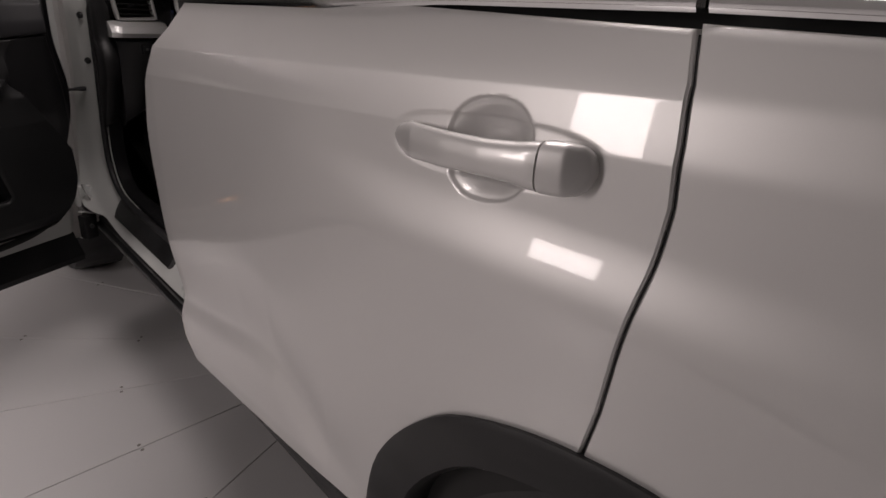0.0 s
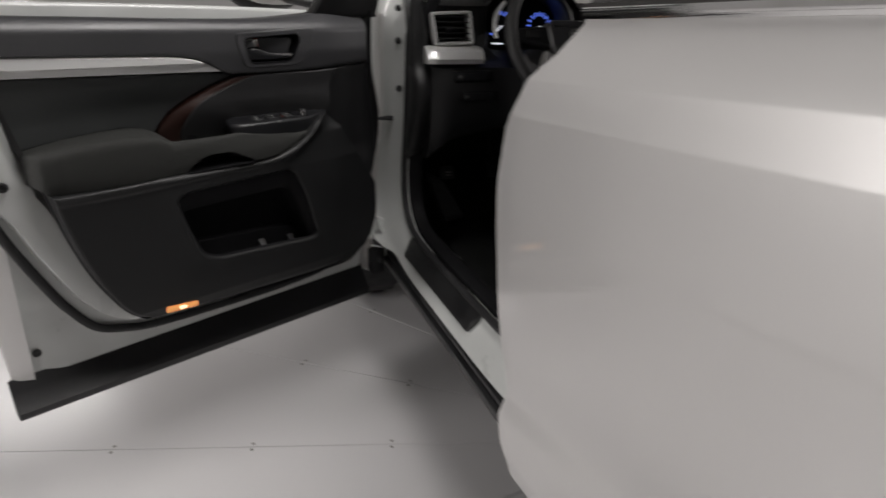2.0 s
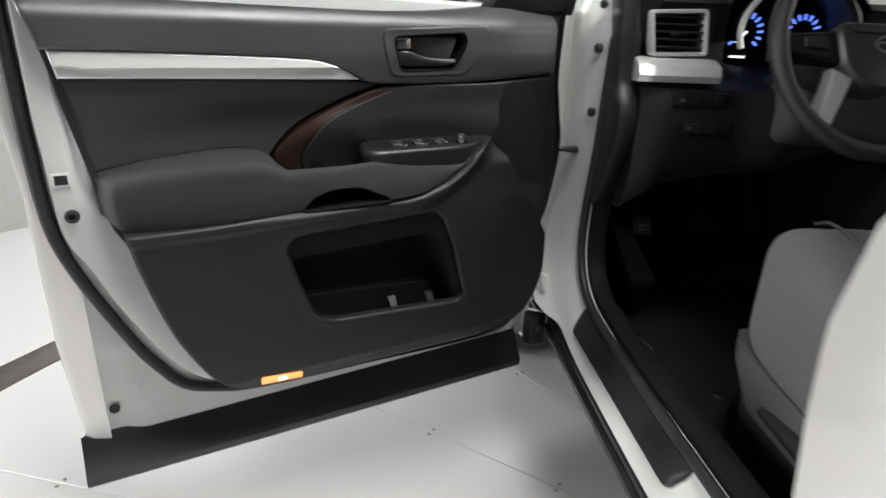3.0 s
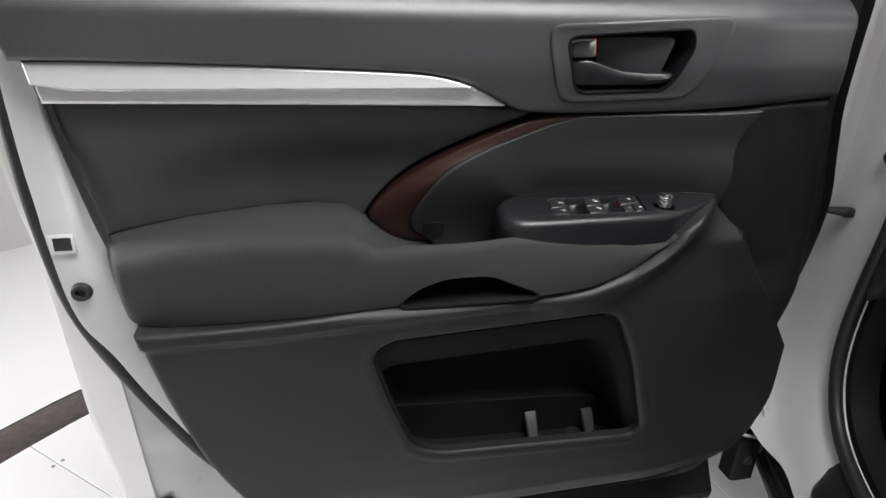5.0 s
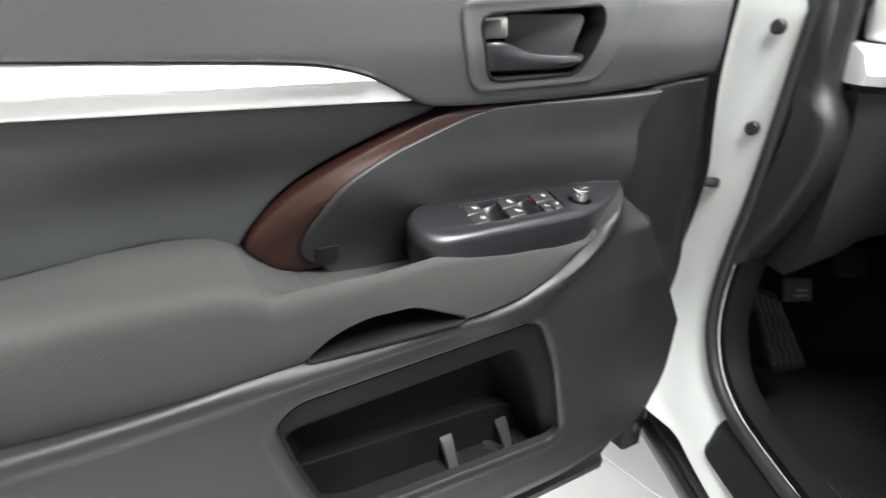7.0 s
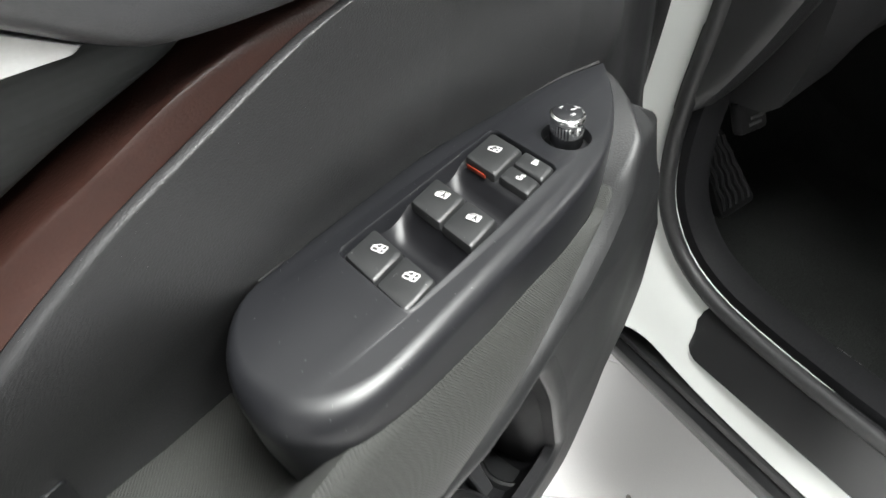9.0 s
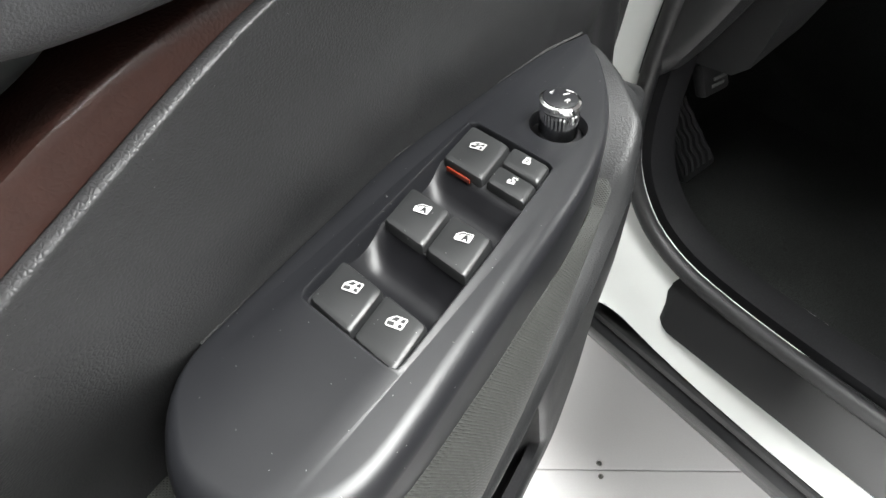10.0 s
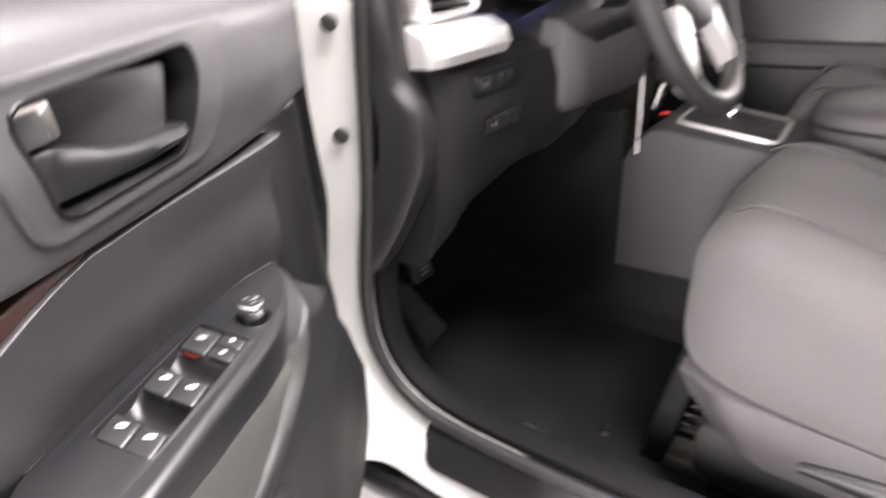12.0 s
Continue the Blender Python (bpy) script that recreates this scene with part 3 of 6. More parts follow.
def wheel(at, name):
    w = part(name, *tyre_shape(at), RUBBER, car, "black rubber tyre")
    hub = []
    for r, dx in ((0.235, 0.03), (0.23, 0.012), (0.20, 0.016), (0.18, 0.05), (0.06, 0.03), (0.03, 0.02)):
        hub.append([(at[0] + dx, at[1] + r * math.cos(2 * math.pi * k / 30), at[2] + r * math.sin(2 * math.pi * k / 30)) for k in range(30)])
    part("rim", *loft(hub), STEEL, w, "silver alloy rim")


def tyre_shape(at):
    rings = []
    for k in range(48):
        a = 2 * math.pi * k / 48
        ring = []
        for r, dx in ((0.24, 0.03), (0.26, 0.006), (0.32, 0.0), (0.355, 0.012), (0.366, 0.03), (0.366, 0.10), (0.363, 0.115), (0.366, 0.13), (0.366, 0.20), (0.32, 0.23), (0.24, 0.20)):
            rr = r - (0.006 if k % 2 and r > 0.36 else 0)
            ring.append((at[0] + dx, at[1] + rr * math.cos(a), at[2] + rr * math.sin(a)))
        rings.append(ring)
    rings.append(rings[0])
    return loft(rings, caps=False)


wheel((0.165, -2.07, 0.366), "wheel")
wheel((0.130, 0.74, 0.366), "wheel")

wheel((1.56, -2.07, 0.366), "wheel")
wheel((1.59, 0.74, 0.366), "wheel")
# bonnet, nose and tail that close the body
rings = []
for y in np.linspace(0.46, 1.28, 14):
    drop = 0.16 * ((y - 0.46) / 0.82) ** 1.6
    rings.append([(x, y, 1.02 + 0.10 * (1 - ((x - 0.95) / 0.78) ** 2) - drop) for x in np.linspace(0.20, 1.76, 15)])
part("bonnet", *loft(rings, closed=False), PAINT, car, "pearl white bonnet")
rings = []
for z in np.linspace(0.30, 0.92, 12):
    bulge = 0.10 * math.sin(math.pi * (z - 0.25) / 0.75)
    rings.append([(x, 1.26 + bulge - 0.10 * ((x - 0.95) / 0.8) ** 2, z) for x in np.linspace(0.14, 1.80, 15)])
part("front_bumper", *loft(rings, closed=False), PAINT, car, "pearl white front bumper")
rings = []
for z in np.linspace(0.36, 1.66, 16):
    lean = 0.22 * max(0, z - 1.15) + 0.06 * math.sin(math.pi * (z - 0.3) / 1.4)
    rings.append([(x, -3.18 + lean + 0.05 * ((x - 0.98) / 0.8) ** 2, z) for x in np.linspace(0.24 + 0.12 * max(0, z - 1.2), 1.74 - 0.12 * max(0, z - 1.2), 13)])
part("tailgate", *loft(rings, closed=False), PAINT, car, "pearl white tailgate")


# ---- outer handle of the rear door ----
def handle_line(t):
    """Along the handle from its front tip to its rear end."""
    y = lerp(-1.722, -1.977, t)
    return y, 1.099 + 0.055 * (-1.722 - y)


def handle_section(t, w, hgt, out):
    y, z = handle_line(t)
    x = body_x(y, z, False)
    ring = []
    for k in range(16):
        a = 2 * math.pi * k / 16
        c, s_ = math.cos(a), math.sin(a)
        ring.append((x - out + w * (abs(c) ** 0.8) * (1 if c > 0 else -1), y, z + hgt * (abs(s_) ** 0.75) * (1 if s_ > 0 else -1)))
    return ring


def handle_bar(t0, t1, n):
    rings = []
    for i in range(n):
        t = lerp(t0, t1, i / (n - 1))
        hgt = table(t, [0, 0.02, 0.06, 0.14, 0.3, 0.6, 0.74, 0.82, 0.86, 0.92, 0.965, 0.99, 1.0], [0.003, 0.009, 0.015, 0.0195, 0.0190, 0.0180, 0.0200, 0.0230, 0.0248, 0.0250, 0.0225, 0.0165, 0.007])
        out = table(t, [0, 0.08, 0.2, 0.4, 0.6, 0.8, 0.93, 1.0], [-0.001, 0.006, 0.018, 0.026, 0.028, 0.024, 0.017, 0.006])
        w = table(t, [0, 0.08, 0.2, 0.8, 0.93, 1.0], [0.004, 0.008, 0.010, 0.012, 0.012, 0.006])
        rings.append(handle_section(t, w, hgt, out))
    return loft(rings)


grip = part("door_handle", *handle_bar(0.0, 0.835, 60), PAINT, rear_door, "pearl white pull handle")
part("handle_cover", *handle_bar(0.842, 1.0, 24), PAINT, rear_door, "rounded white handle end cover")


def foot(t0, t1):
    rings = []
    for t in np.linspace(t0, t1, 6):
        y, z = handle_line(t)
        x = body_x(y, z, False)
        rings.append([(x + 0.012, y, z - 0.016), (x - 0.006, y, z - 0.010), (x - 0.006, y, z + 0.010), (x + 0.012, y, z + 0.016)])
    return loft(rings)


part("handle_foot", *foot(0.20, 0.29), SATIN, rear_door)
part("handle_foot", *foot(0.80, 0.90), SATIN, rear_door)
# rubber-black strip laid in the seam as its shadow
seam = []
for i in range(40):
    z = lerp(0.82, 1.23, i / 39)
    y = table(z, *REAR_EDGE)
    x = body_x(y, z, False)
    seam.append([(x + 0.006, y - 0.006, z), (x + 0.006, y + 0.006, z), (x + 0.02, y + 0.006, z), (x + 0.02, y - 0.006, z)])
part("seam_shadow_strip", *loft(seam), RUBBER, rear_door)


# ---- the open driver door: u runs from the hinge to the latch, n towards the cabin side ----
DOOR_TURN = radians(24.5)
HINGE = Vector((0.13, 0.033, 0))
ALONG = Vector((-math.cos(DOOR_TURN), -math.sin(DOOR_TURN), 0))
FACE = Vector((math.sin(DOOR_TURN), -math.cos(DOOR_TURN), 0))


def D(u, n, z):
    return HINGE + ALONG * u + FACE * n + Vector((0, 0, z))


def metal_n(z):
    return 0.020 + 0.157 * (min(z, 0.95) - 0.48) + 0.02 * max(0, z - 0.95)


door = thing("driver_door", "open white driver door with black trim panel and lit courtesy lamp", "car door", tuple(D(0.5, 0, 0.29)))


def punched(geometry):
    """A skin of the door without the faces that a hole has pushed far back."""
    verts, faces = geometry
    gone = {i for i, v in enumerate(verts) if (Vector(v) - HINGE).dot(FACE) < -0.5}
    return verts, [f for f in faces if not gone.intersection(f)]


# painted steel inner panel
TRIM_OUT = [(0.765, 0.530), (0.55, 0.525), (0.34, 0.522), (0.20, 0.535), (0.10, 0.56), (-0.1, 0.60), (-0.1, 1.25), (0.996, 1.25), (0.980, 1.10), (0.950, 0.95), (0.928, 0.86), (0.885, 0.70), (0.83, 0.585)]


PLATEAU = [(1.016, 1.30), (1.016, 1.05), (1.013, 0.97), (1.011, 0.90), (1.008, 0.855), (1.000, 0.82), (0.980, 0.780), (0.955, 0.715), (0.915, 0.63), (0.885, 0.575), (0.845, 0.525), (0.79, 0.490), (0.70, 0.473), (0.55, 0.467), (0.35, 0.467), (0.20, 0.481), (0.11, 0.512)]
PLAT_A = np.array(curve(PLATEAU, 140))


def metal_h(u, z):
    h = metal_n(z)
    if inside(TRIM_OUT, u, z):
        return h - 0.075
    h -= 0.058
    h -= 0.010 * smooth(0.55, 0.40, z) * smooth(0.93, 0.99, u) * smooth(1.03, 0.99, u)
    for (a0, a1, z0, z1) in ((0.93, 1.005, 0.60, 0.69), (0.90, 1.005, 0.50, 0.575)):
        h -= 0.004 * smooth(a0, a0 + 0.012, u) * smooth(a1, a1 - 0.012, u) * smooth(z0, z0 + 0.012, z) * smooth(z1, z1 - 0.012, z)
    return h


part("inner_panel", *patch([(1.026, 0.362), (0.76, 0.370), (0.035, 0.388)], [(0.035, 0.388), (0.03, 0.80), (0.05, 1.20)], [(1.018, 1.21), (0.5, 1.21), (0.05, 1.20)],
                           [(1.026, 0.362), (1.027, 0.62), (1.022, 0.84), (1.018, 1.00), (1.018, 1.21)], metal_h, D, 60, 70, 0.010, 0.05), JAMB, door, "white painted inner door panel")
# raised land that carries the latch, its edge stepping down to the flange
land = []
for i, p in enumerate(PLAT_A):
    way = PLAT_A[min(i + 1, 139)] - PLAT_A[max(i - 1, 0)]
    inw = np.array((way[1], -way[0])) / np.linalg.norm(way)
    if inw @ (np.array((0.45, 0.95)) - p) < 0:
        inw = -inw
    ring = []
    for d, dn in ((-0.006, -0.062), (-0.002, -0.035), (0.0, -0.008), (0.0015, -0.0018), (0.005, 0.0), (0.03, 0.0), (0.050, -0.0001), (0.066, -0.001), (0.085, -0.03)):
        q = p + inw * d
        dn -= table(d, [0.03, 0.05, 0.066, 0.085], [0.002, 0.018, 0.04, 0.05]) * smooth(0.86, 0.95, q[1])
        ring.append(D(q[0], metal_n(q[1]) + dn, q[1]))
    land.append(ring)
part("latch_land", *loft(land, closed=False), JAMB, door, "white painted raised door edge")
# outer skin with rolled rear edge
skin = []
for z in np.linspace(0.362, 1.20, 30):
    b = metal_n(z) - 0.075
    edge = table(z, [0.36, 0.38, 0.62, 0.90, 1.05, 1.2], [1.036, 1.043, 1.057, 1.053, 1.066, 1.072])
    bulge = 0.02 * math.sin(math.pi * (z - 0.39) / 0.81)
    skin.append([D(u, n, z) for u, n in ((1.00, b + 0.02), (edge - 0.012, b + 0.014), (edge - 0.002, b + 0.008), (edge, b), (edge - 0.006, b - 0.006), (0.5, b - 0.03 - bulge), (-0.005, b - 0.006), (0.0, b + 0.02))])
part("outer_skin", *loft(skin, caps=False, closed=False), PAINT, door, "pearl white outer skin")
side = []
for z in np.linspace(0.362, 1.20, 30):
    edge = table(z, [0.39, 0.62, 0.90, 1.2], [1.020, 1.030, 1.026, 1.020])
    side.append([D(edge - 0.008, metal_n(z) - 0.060, z), D(edge + 0.006, metal_n(z) - 0.064, z), D(edge + 0.014, metal_n(z) - 0.070, z), D(edge + 0.020, metal_n(z) - 0.076, z)])
part("edge_return", *loft(side, closed=False), JAMB, door)
front = []
for z in np.linspace(0.40, 1.20, 20):
    front.append([D(0.06, metal_n(z) - 0.058 - 0.012 * smooth(0.55, 0.62, z), z), D(0.03, metal_n(z) - 0.064 - 0.010 * smooth(0.55, 0.62, z), z), D(0.016, metal_n(z) - 0.08, z), D(-0.004, metal_n(z) - 0.10, z)])
part("front_return", *loft(front, closed=False), JAMB, door)
# bottom cladding
clad = []
for u in np.linspace(1.052, 0.035, 40):
    k = smooth(1.055, 1.03, u)
    top = lerp(0.366, 0.388, (1.05 - u) / 1.0)
    clad.append([D(u, -0.043, top), D(u, -0.037, top - 0.012), D(u, -0.008, 0.325), D(u, -0.012, 0.306), D(u, -0.050, 0.302), D(u, -0.095 * k - 0.06 * (1 - k), 0.32), D(u, -0.10 * k - 0.06 * (1 - k), top + 0.02), D(u, -0.06, top + 0.024)])
part("door_cladding", *loft(clad), CLAD, door, "dark grey plastic lower cladding")
bracket = part("hinge_bracket", *loft([[D(u, n, z) for u, n in ((0.046, 0.004), (0.046, 0.034), (0.040, 0.038), (0.004, 0.038), (-0.002, 0.032), (-0.002, 0.004))] for z in (0.395, 0.400, 0.470, 0.476)]), CLAD, door, "black lower hinge cover")
part("hinge_bolt", *loft([[D(0.024 + r * math.cos(2 * math.pi * k / 12), n, 0.440 + r * math.sin(2 * math.pi * k / 12)) for k in range(12)] for r, n in ((0.009, 0.036), (0.009, 0.041), (0.006, 0.044), (0.003, 0.041))]), RUBBER, bracket)
part("hinge_rod", *tube([D(0.060, 0.030, 0.500), D(0.030, 0.032, 0.489), D(-0.004, 0.030, 0.476)], 0.0032, 8), JAMB, door, "white painted hinge rod")
part("hinge_flange", *loft([[D(u + du, 0.028 + dn, z) for du, dn in ((-0.005, -0.004), (-0.005, 0.004), (0.005, 0.005), (0.005, -0.004))] for u, z in ((0.026, 0.590), (0.016, 0.555), (0.004, 0.535), (0.002, 0.500), (-0.006, 0.480), (-0.010, 0.445), (-0.016, 0.415))]), JAMB, door, "white painted hinge flange")

# door seal on the steel panel
SEAL_D = [(1.034, 1.30), (1.034, 1.15), (1.032, 1.003), (1.030, 0.947), (1.028, 0.884), (1.020, 0.816), (0.993, 0.731), (0.938, 0.602), (0.904, 0.538), (0.857, 0.474), (0.79, 0.446), (0.72, 0.432), (0.55, 0.426), (0.35, 0.426), (0.20, 0.440), (0.11, 0.47)]
pts = [D(u, metal_n(z) - 0.049, z) for u, z in curve(SEAL_D, 110)]
part("rubber_seal", *tube(pts, 0.0105, 10), RUBBER, door, "black rubber door seal")


def bump_stop(u, z, r, h, material_, name, sunk=0.0):
    rings = [[D(u + rr * math.cos(2 * math.pi * k / 18), metal_n(z) - sunk + hh, z + rr * math.sin(2 * math.pi * k / 18)) for k in range(18)] for rr, hh in ((r, -0.002), (r, h * 0.5), (r * 0.85, h), (r * 0.5, h), (r * 0.4, h * 0.4))]
    part(name, *loft(rings), material_, door)


bump_stop(0.990, 0.875, 0.0105, 0.008, RUBBER, "rubber_stop")
bump_stop(0.986, 0.447, 0.0095, 0.003, RUBBER, "drain_plug", 0.058)
# latch; a dark flush block gives the shade of its hole
def latch_box():
    zc = 0.933
    body = block((-0.0115, -0.004, -0.0105), (0.0125, 0.0008, 0.0105), 0.0006)
    jaw = block((-0.0085, -0.001, -0.0072), (0.0085, 0.0012, 0.0072), 0.0005)
    m = Matrix((ALONG, FACE, Vector((0, 0, 1)))).transposed()
    base = D(0.995, metal_n(zc), zc)
    return [( [base + m @ v for v in b[0]], b[1]) for b in (body, jaw)]


lb, lj = latch_box()
latch = part("latch", *lb, JAMB, door, "white latch surround with dark slot")
part("latch_slot_shade", *lj, RUBBER, latch)

# window frame, glass and mirror
fr = []
for z in np.linspace(1.19, 1.62, 14):
    lean = (z - 1.19)
    c = D(1.030 - 0.10 * lean, metal_n(1.19) - 0.02 + 0.36 * lean, z)
    fr.append([c + ALONG * a + FACE * b for a, b in ((-0.028, -0.02), (-0.028, 0.022), (-0.012, 0.030), (0.018, 0.030), (0.024, 0.0), (0.018, -0.025))])
part("window_frame", *loft(fr), JAMB, door, "white painted window frame")
fs = []
for z in np.linspace(1.195, 1.62, 14):
    lean = (z - 1.19)
    c = D(1.006 - 0.10 * lean, metal_n(1.19) + 0.36 * lean, z)
    fs.append([c + ALONG * a + FACE * b for a, b in ((-0.012, -0.02), (-0.012, 0.020), (0.012, 0.020), (0.012, -0.02))])
part("window_channel", *loft(fs), RUBBER, door)
sill = []
for u in np.linspace(1.02, 0.22, 20):
    sill.append([D(u, n, z) for n, z in ((-0.06, 1.165), (-0.062, 1.195), (-0.05, 1.205), (0.02, 1.188), (0.03, 1.17))])
part("belt_rail", *loft(sill), PAINT, door)
# triangular corner at the mirror
part("mirror_corner", *patch([(0.27, 1.19), (0.06, 1.19)], [(0.06, 1.19), (0.05, 1.42)], [(0.20, 1.30), (0.05, 1.42)], [(0.27, 1.19), (0.20, 1.30)], lambda u, z: 0.085 + 0.25 * (z - 1.19), D, 10, 10, 0.006, 0.03), HARD, door, "black triangular corner cover")
mirror = []
MC = D(0.22, -0.22, 1.275)
for i in range(14):
    t = i / 13
    r = math.sin(math.pi * (0.06 + 0.88 * t)) ** 0.45
    ring = []
    for k in range(20):
        a = 2 * math.pi * k / 20
        ca, sa = math.cos(a), math.sin(a)
        ring.append(MC + ALONG * (0.115 * r * abs(ca) ** 0.6 * (1 if ca > 0 else -1)) + FACE * lerp(0.05, -0.06, t) + Vector((0, 0, 0.075 * r * abs(sa) ** 0.6 * (1 if sa > 0 else -1))))
    mirror.append(ring)
part("mirror_shell", *loft(mirror), HARD, door, "dark door mirror housing")
mo = [[MC + ALONG * (0.098 * k * abs(math.cos(a)) ** 0.6 * (1 if math.cos(a) > 0 else -1)) + FACE * h + Vector((0, 0, 0.060 * k * abs(math.sin(a)) ** 0.6 * (1 if math.sin(a) > 0 else -1))) for a in (2 * math.pi * j / 24 for j in range(24))] for k, h in ((1.0, 0.045), (1.0, 0.056), (0.9, 0.058))]
part("mirror_glass", *loft(mo), CHROME, door, "mirror glass")
part("mirror_arm", *tube([D(0.13, -0.03, 1.22), D(0.17, -0.12, 1.235), D(0.20, -0.20, 1.25)], 0.022, 10, 8), HARD, door)

# ---- trim panel ----
def pull_in(u):
    """The trim comes closer to the steel near the hinge."""
    return 0.026 * smooth(0.26, 0.09, u)


BEZEL = rounded_poly([(0.5055, 1.1545), (0.2905, 1.1675), (0.3020, 1.130), (0.3240, 1.0900), (0.340, 1.0790), (0.482, 1.0755), (0.498, 1.115)], 0.016, 5)
RECESS = rounded_poly([(0.482, 1.142), (0.343, 1.151), (0.339, 1.134), (0.362, 1.091), (0.466, 1.088)], 0.012, 4)
POCKET = rounded_poly([(0.690, 0.800), (0.669, 0.819), (0.405, 0.831), (0.388, 0.821), (0.358, 0.757), (0.322, 0.640), (0.335, 0.627), (0.604, 0.641), (0.640, 0.657), (0.668, 0.729)], 0.018, 4)
BEZEL_CUT, POCKET_CUT = inset(RECESS, -0.003), inset(POCKET, -0.006)


def top_h(u, z):
    h = 0.129 - pull_in(u) * 0.9
    h -= 0.055 * smooth(1.150, 1.215, z) ** 1.5
    h -= 0.008 * smooth(1.12, 1.06, z)
    if inside(BEZEL_CUT, u, z):
        h -= 1
    return h


part("top_pad", *punched(patch([(0.992, 1.116), (0.90, 1.1155), (0.746, 1.1115), (0.654, 1.108), (0.609, 1.103), (0.569, 1.090), (0.537, 1.0725), (0.515, 1.066), (0.455, 1.064), (0.336, 1.065), (0.219, 1.071), (0.106, 1.076)],
                       [(0.106, 1.076), (0.112, 1.14), (0.105, 1.205)], [(1.012, 1.186), (0.80, 1.184), (0.46, 1.183), (0.27, 1.197), (0.20, 1.208), (0.105, 1.205)],
                       [(0.992, 1.116), (1.002, 1.15), (1.012, 1.186)], top_h, D, 150, 34, 0.006, 0.07)), SOFT, door, "black soft-touch upper door pad")
# silver strip
part("silver_trim", *patch([(0.976, 1.078), (0.79, 1.0755), (0.65, 1.0735), (0.57, 1.0725), (0.541, 1.0722)], [(0.541, 1.0722), (0.540, 1.0725), (0.539, 1.073)],
                           [(0.983, 1.115), (0.90, 1.1145), (0.746, 1.1105), (0.654, 1.107), (0.609, 1.102), (0.569, 1.089), (0.539, 1.073)], [(0.976, 1.078), (0.979, 1.096), (0.983, 1.115)],
                           lambda u, z: 0.117 + 0.010 * smooth(1.0895, 1.0925, z - 0.004 * smooth(0.94, 0.976, u)) - 0.20 * max(0, z - 1.0925), D, 90, 40, 0.003, 0.02), SILVER, door, "satin silver trim strip")
# upper insert
BROWN_OUT = [(0.585, 0.9000), (0.628, 0.9020), (0.655, 0.913), (0.673, 0.927), (0.681, 0.9407), (0.668, 0.962), (0.640, 0.988), (0.598, 1.0142), (0.5456, 1.0401), (0.503, 1.056), (0.446, 1.0625)]
BROWN_IN = [(0.590, 0.9035), (0.614, 0.909), (0.628, 0.918), (0.6335, 0.930), (0.630, 0.947), (0.6225, 0.963), (0.600, 0.9965), (0.5615, 1.0204), (0.519, 1.038), (0.480, 1.0525), (0.447, 1.0600)]


def leather_n(z):
    return 0.0635 + 0.0435 * smooth(0.885, 1.02, z) + 0.0095 * smooth(1.01, 1.07, z)


def insert_h(u, z):
    return 0.098 - 0.016 * smooth(1.07, 0.98, z) - 0.012 * smooth(0.9, 0.7, u) * smooth(1.06, 1.0, z)


part("door_insert", *patch([(0.956, 0.936), (0.875, 0.950), (0.794, 0.957), (0.740, 0.957), (0.688, 0.940)], [(0.688, 0.940), (0.672, 0.962), (0.643, 0.990), (0.600, 1.017), (0.548, 1.043), (0.506, 1.058), (0.500, 1.067)],
                           [(0.982, 1.076), (0.79, 1.0735), (0.65, 1.0715), (0.56, 1.0700), (0.500, 1.067)], [(0.956, 0.936), (0.970, 1.01), (0.982, 1.076)], insert_h, D, 60, 40, 0.005, 0.03), INSERT, door, "charcoal leatherette upper insert")
# brown strip
rings = []
for a, b in zip(curve(BROWN_OUT, 60), curve(BROWN_IN, 60)):
    ring = []
    n_in = leather_n(b[1]) - 0.0035
    n_out = min(table(a[1], [0.90, 0.94, 0.988, 1.014, 1.04, 1.056, 1.063], [0.066, 0.070, 0.080, 0.091, 0.104, 0.109, 0.108]), n_in + lerp(-0.005, 0.004, smooth(0.903, 0.93, a[1])))
    for t, dn in ((0.0, -0.03), (0.0, -0.004), (0.015, -0.0014), (0.05, 0.0002), (0.12, 0.0008), (0.35, 0.0010), (0.7, 0.0006), (0.96, 0.0), (1.0, -0.001), (1.02, -0.02)):
        p = lerp(a, b, t)
        ring.append(D(p[0], lerp(n_out, n_in, t) + dn, p[1]))
    inner = b + (b - a) / np.linalg.norm(b - a) * 0.014
    ring[-1:] = [D(inner[0], n_in - 0.008, inner[1]), D(inner[0], n_in - 0.02, inner[1])]
    rings.append(ring)
part("brown_strip", *loft(rings), BROWN, door, "dark brown leatherette accent strip")


# leatherette panel above the switches
def leather_h(u, z):
    bulge = table(u, [0.24, 0.263, 0.293, 0.326, 0.364, 0.40], [0.034, 0.0295, 0.0187, 0.0125, 0.006, 0])
    return leather_n(z) + bulge * lerp(1, 0.30, smooth(0.94, 1.05, z))


part("leather_panel", *patch([(0.592, 0.884), (0.54, 0.880), (0.40, 0.885), (0.255, 0.94)], [(0.255, 0.94), (0.250, 0.985), (0.2516, 1.013), (0.2446, 1.04), (0.230, 1.066)],
                             [(0.447, 1.0600), (0.37, 1.062), (0.29, 1.063), (0.230, 1.066)], [(0.592, 0.884), (0.606, 0.900), *BROWN_IN[1:]],
                             leather_h, D, 110, 70, 0.0045, 0.03), LEATHER, door, "black grained leatherette panel")
# front black cover next to the hinge
def front_h(u, z):
    return 0.109 - 0.015 * smooth(0.24, 0.15, u) - 0.011 * smooth(0.125, 0.075, u) + 0.010 * smooth(0.86, 0.78, z)


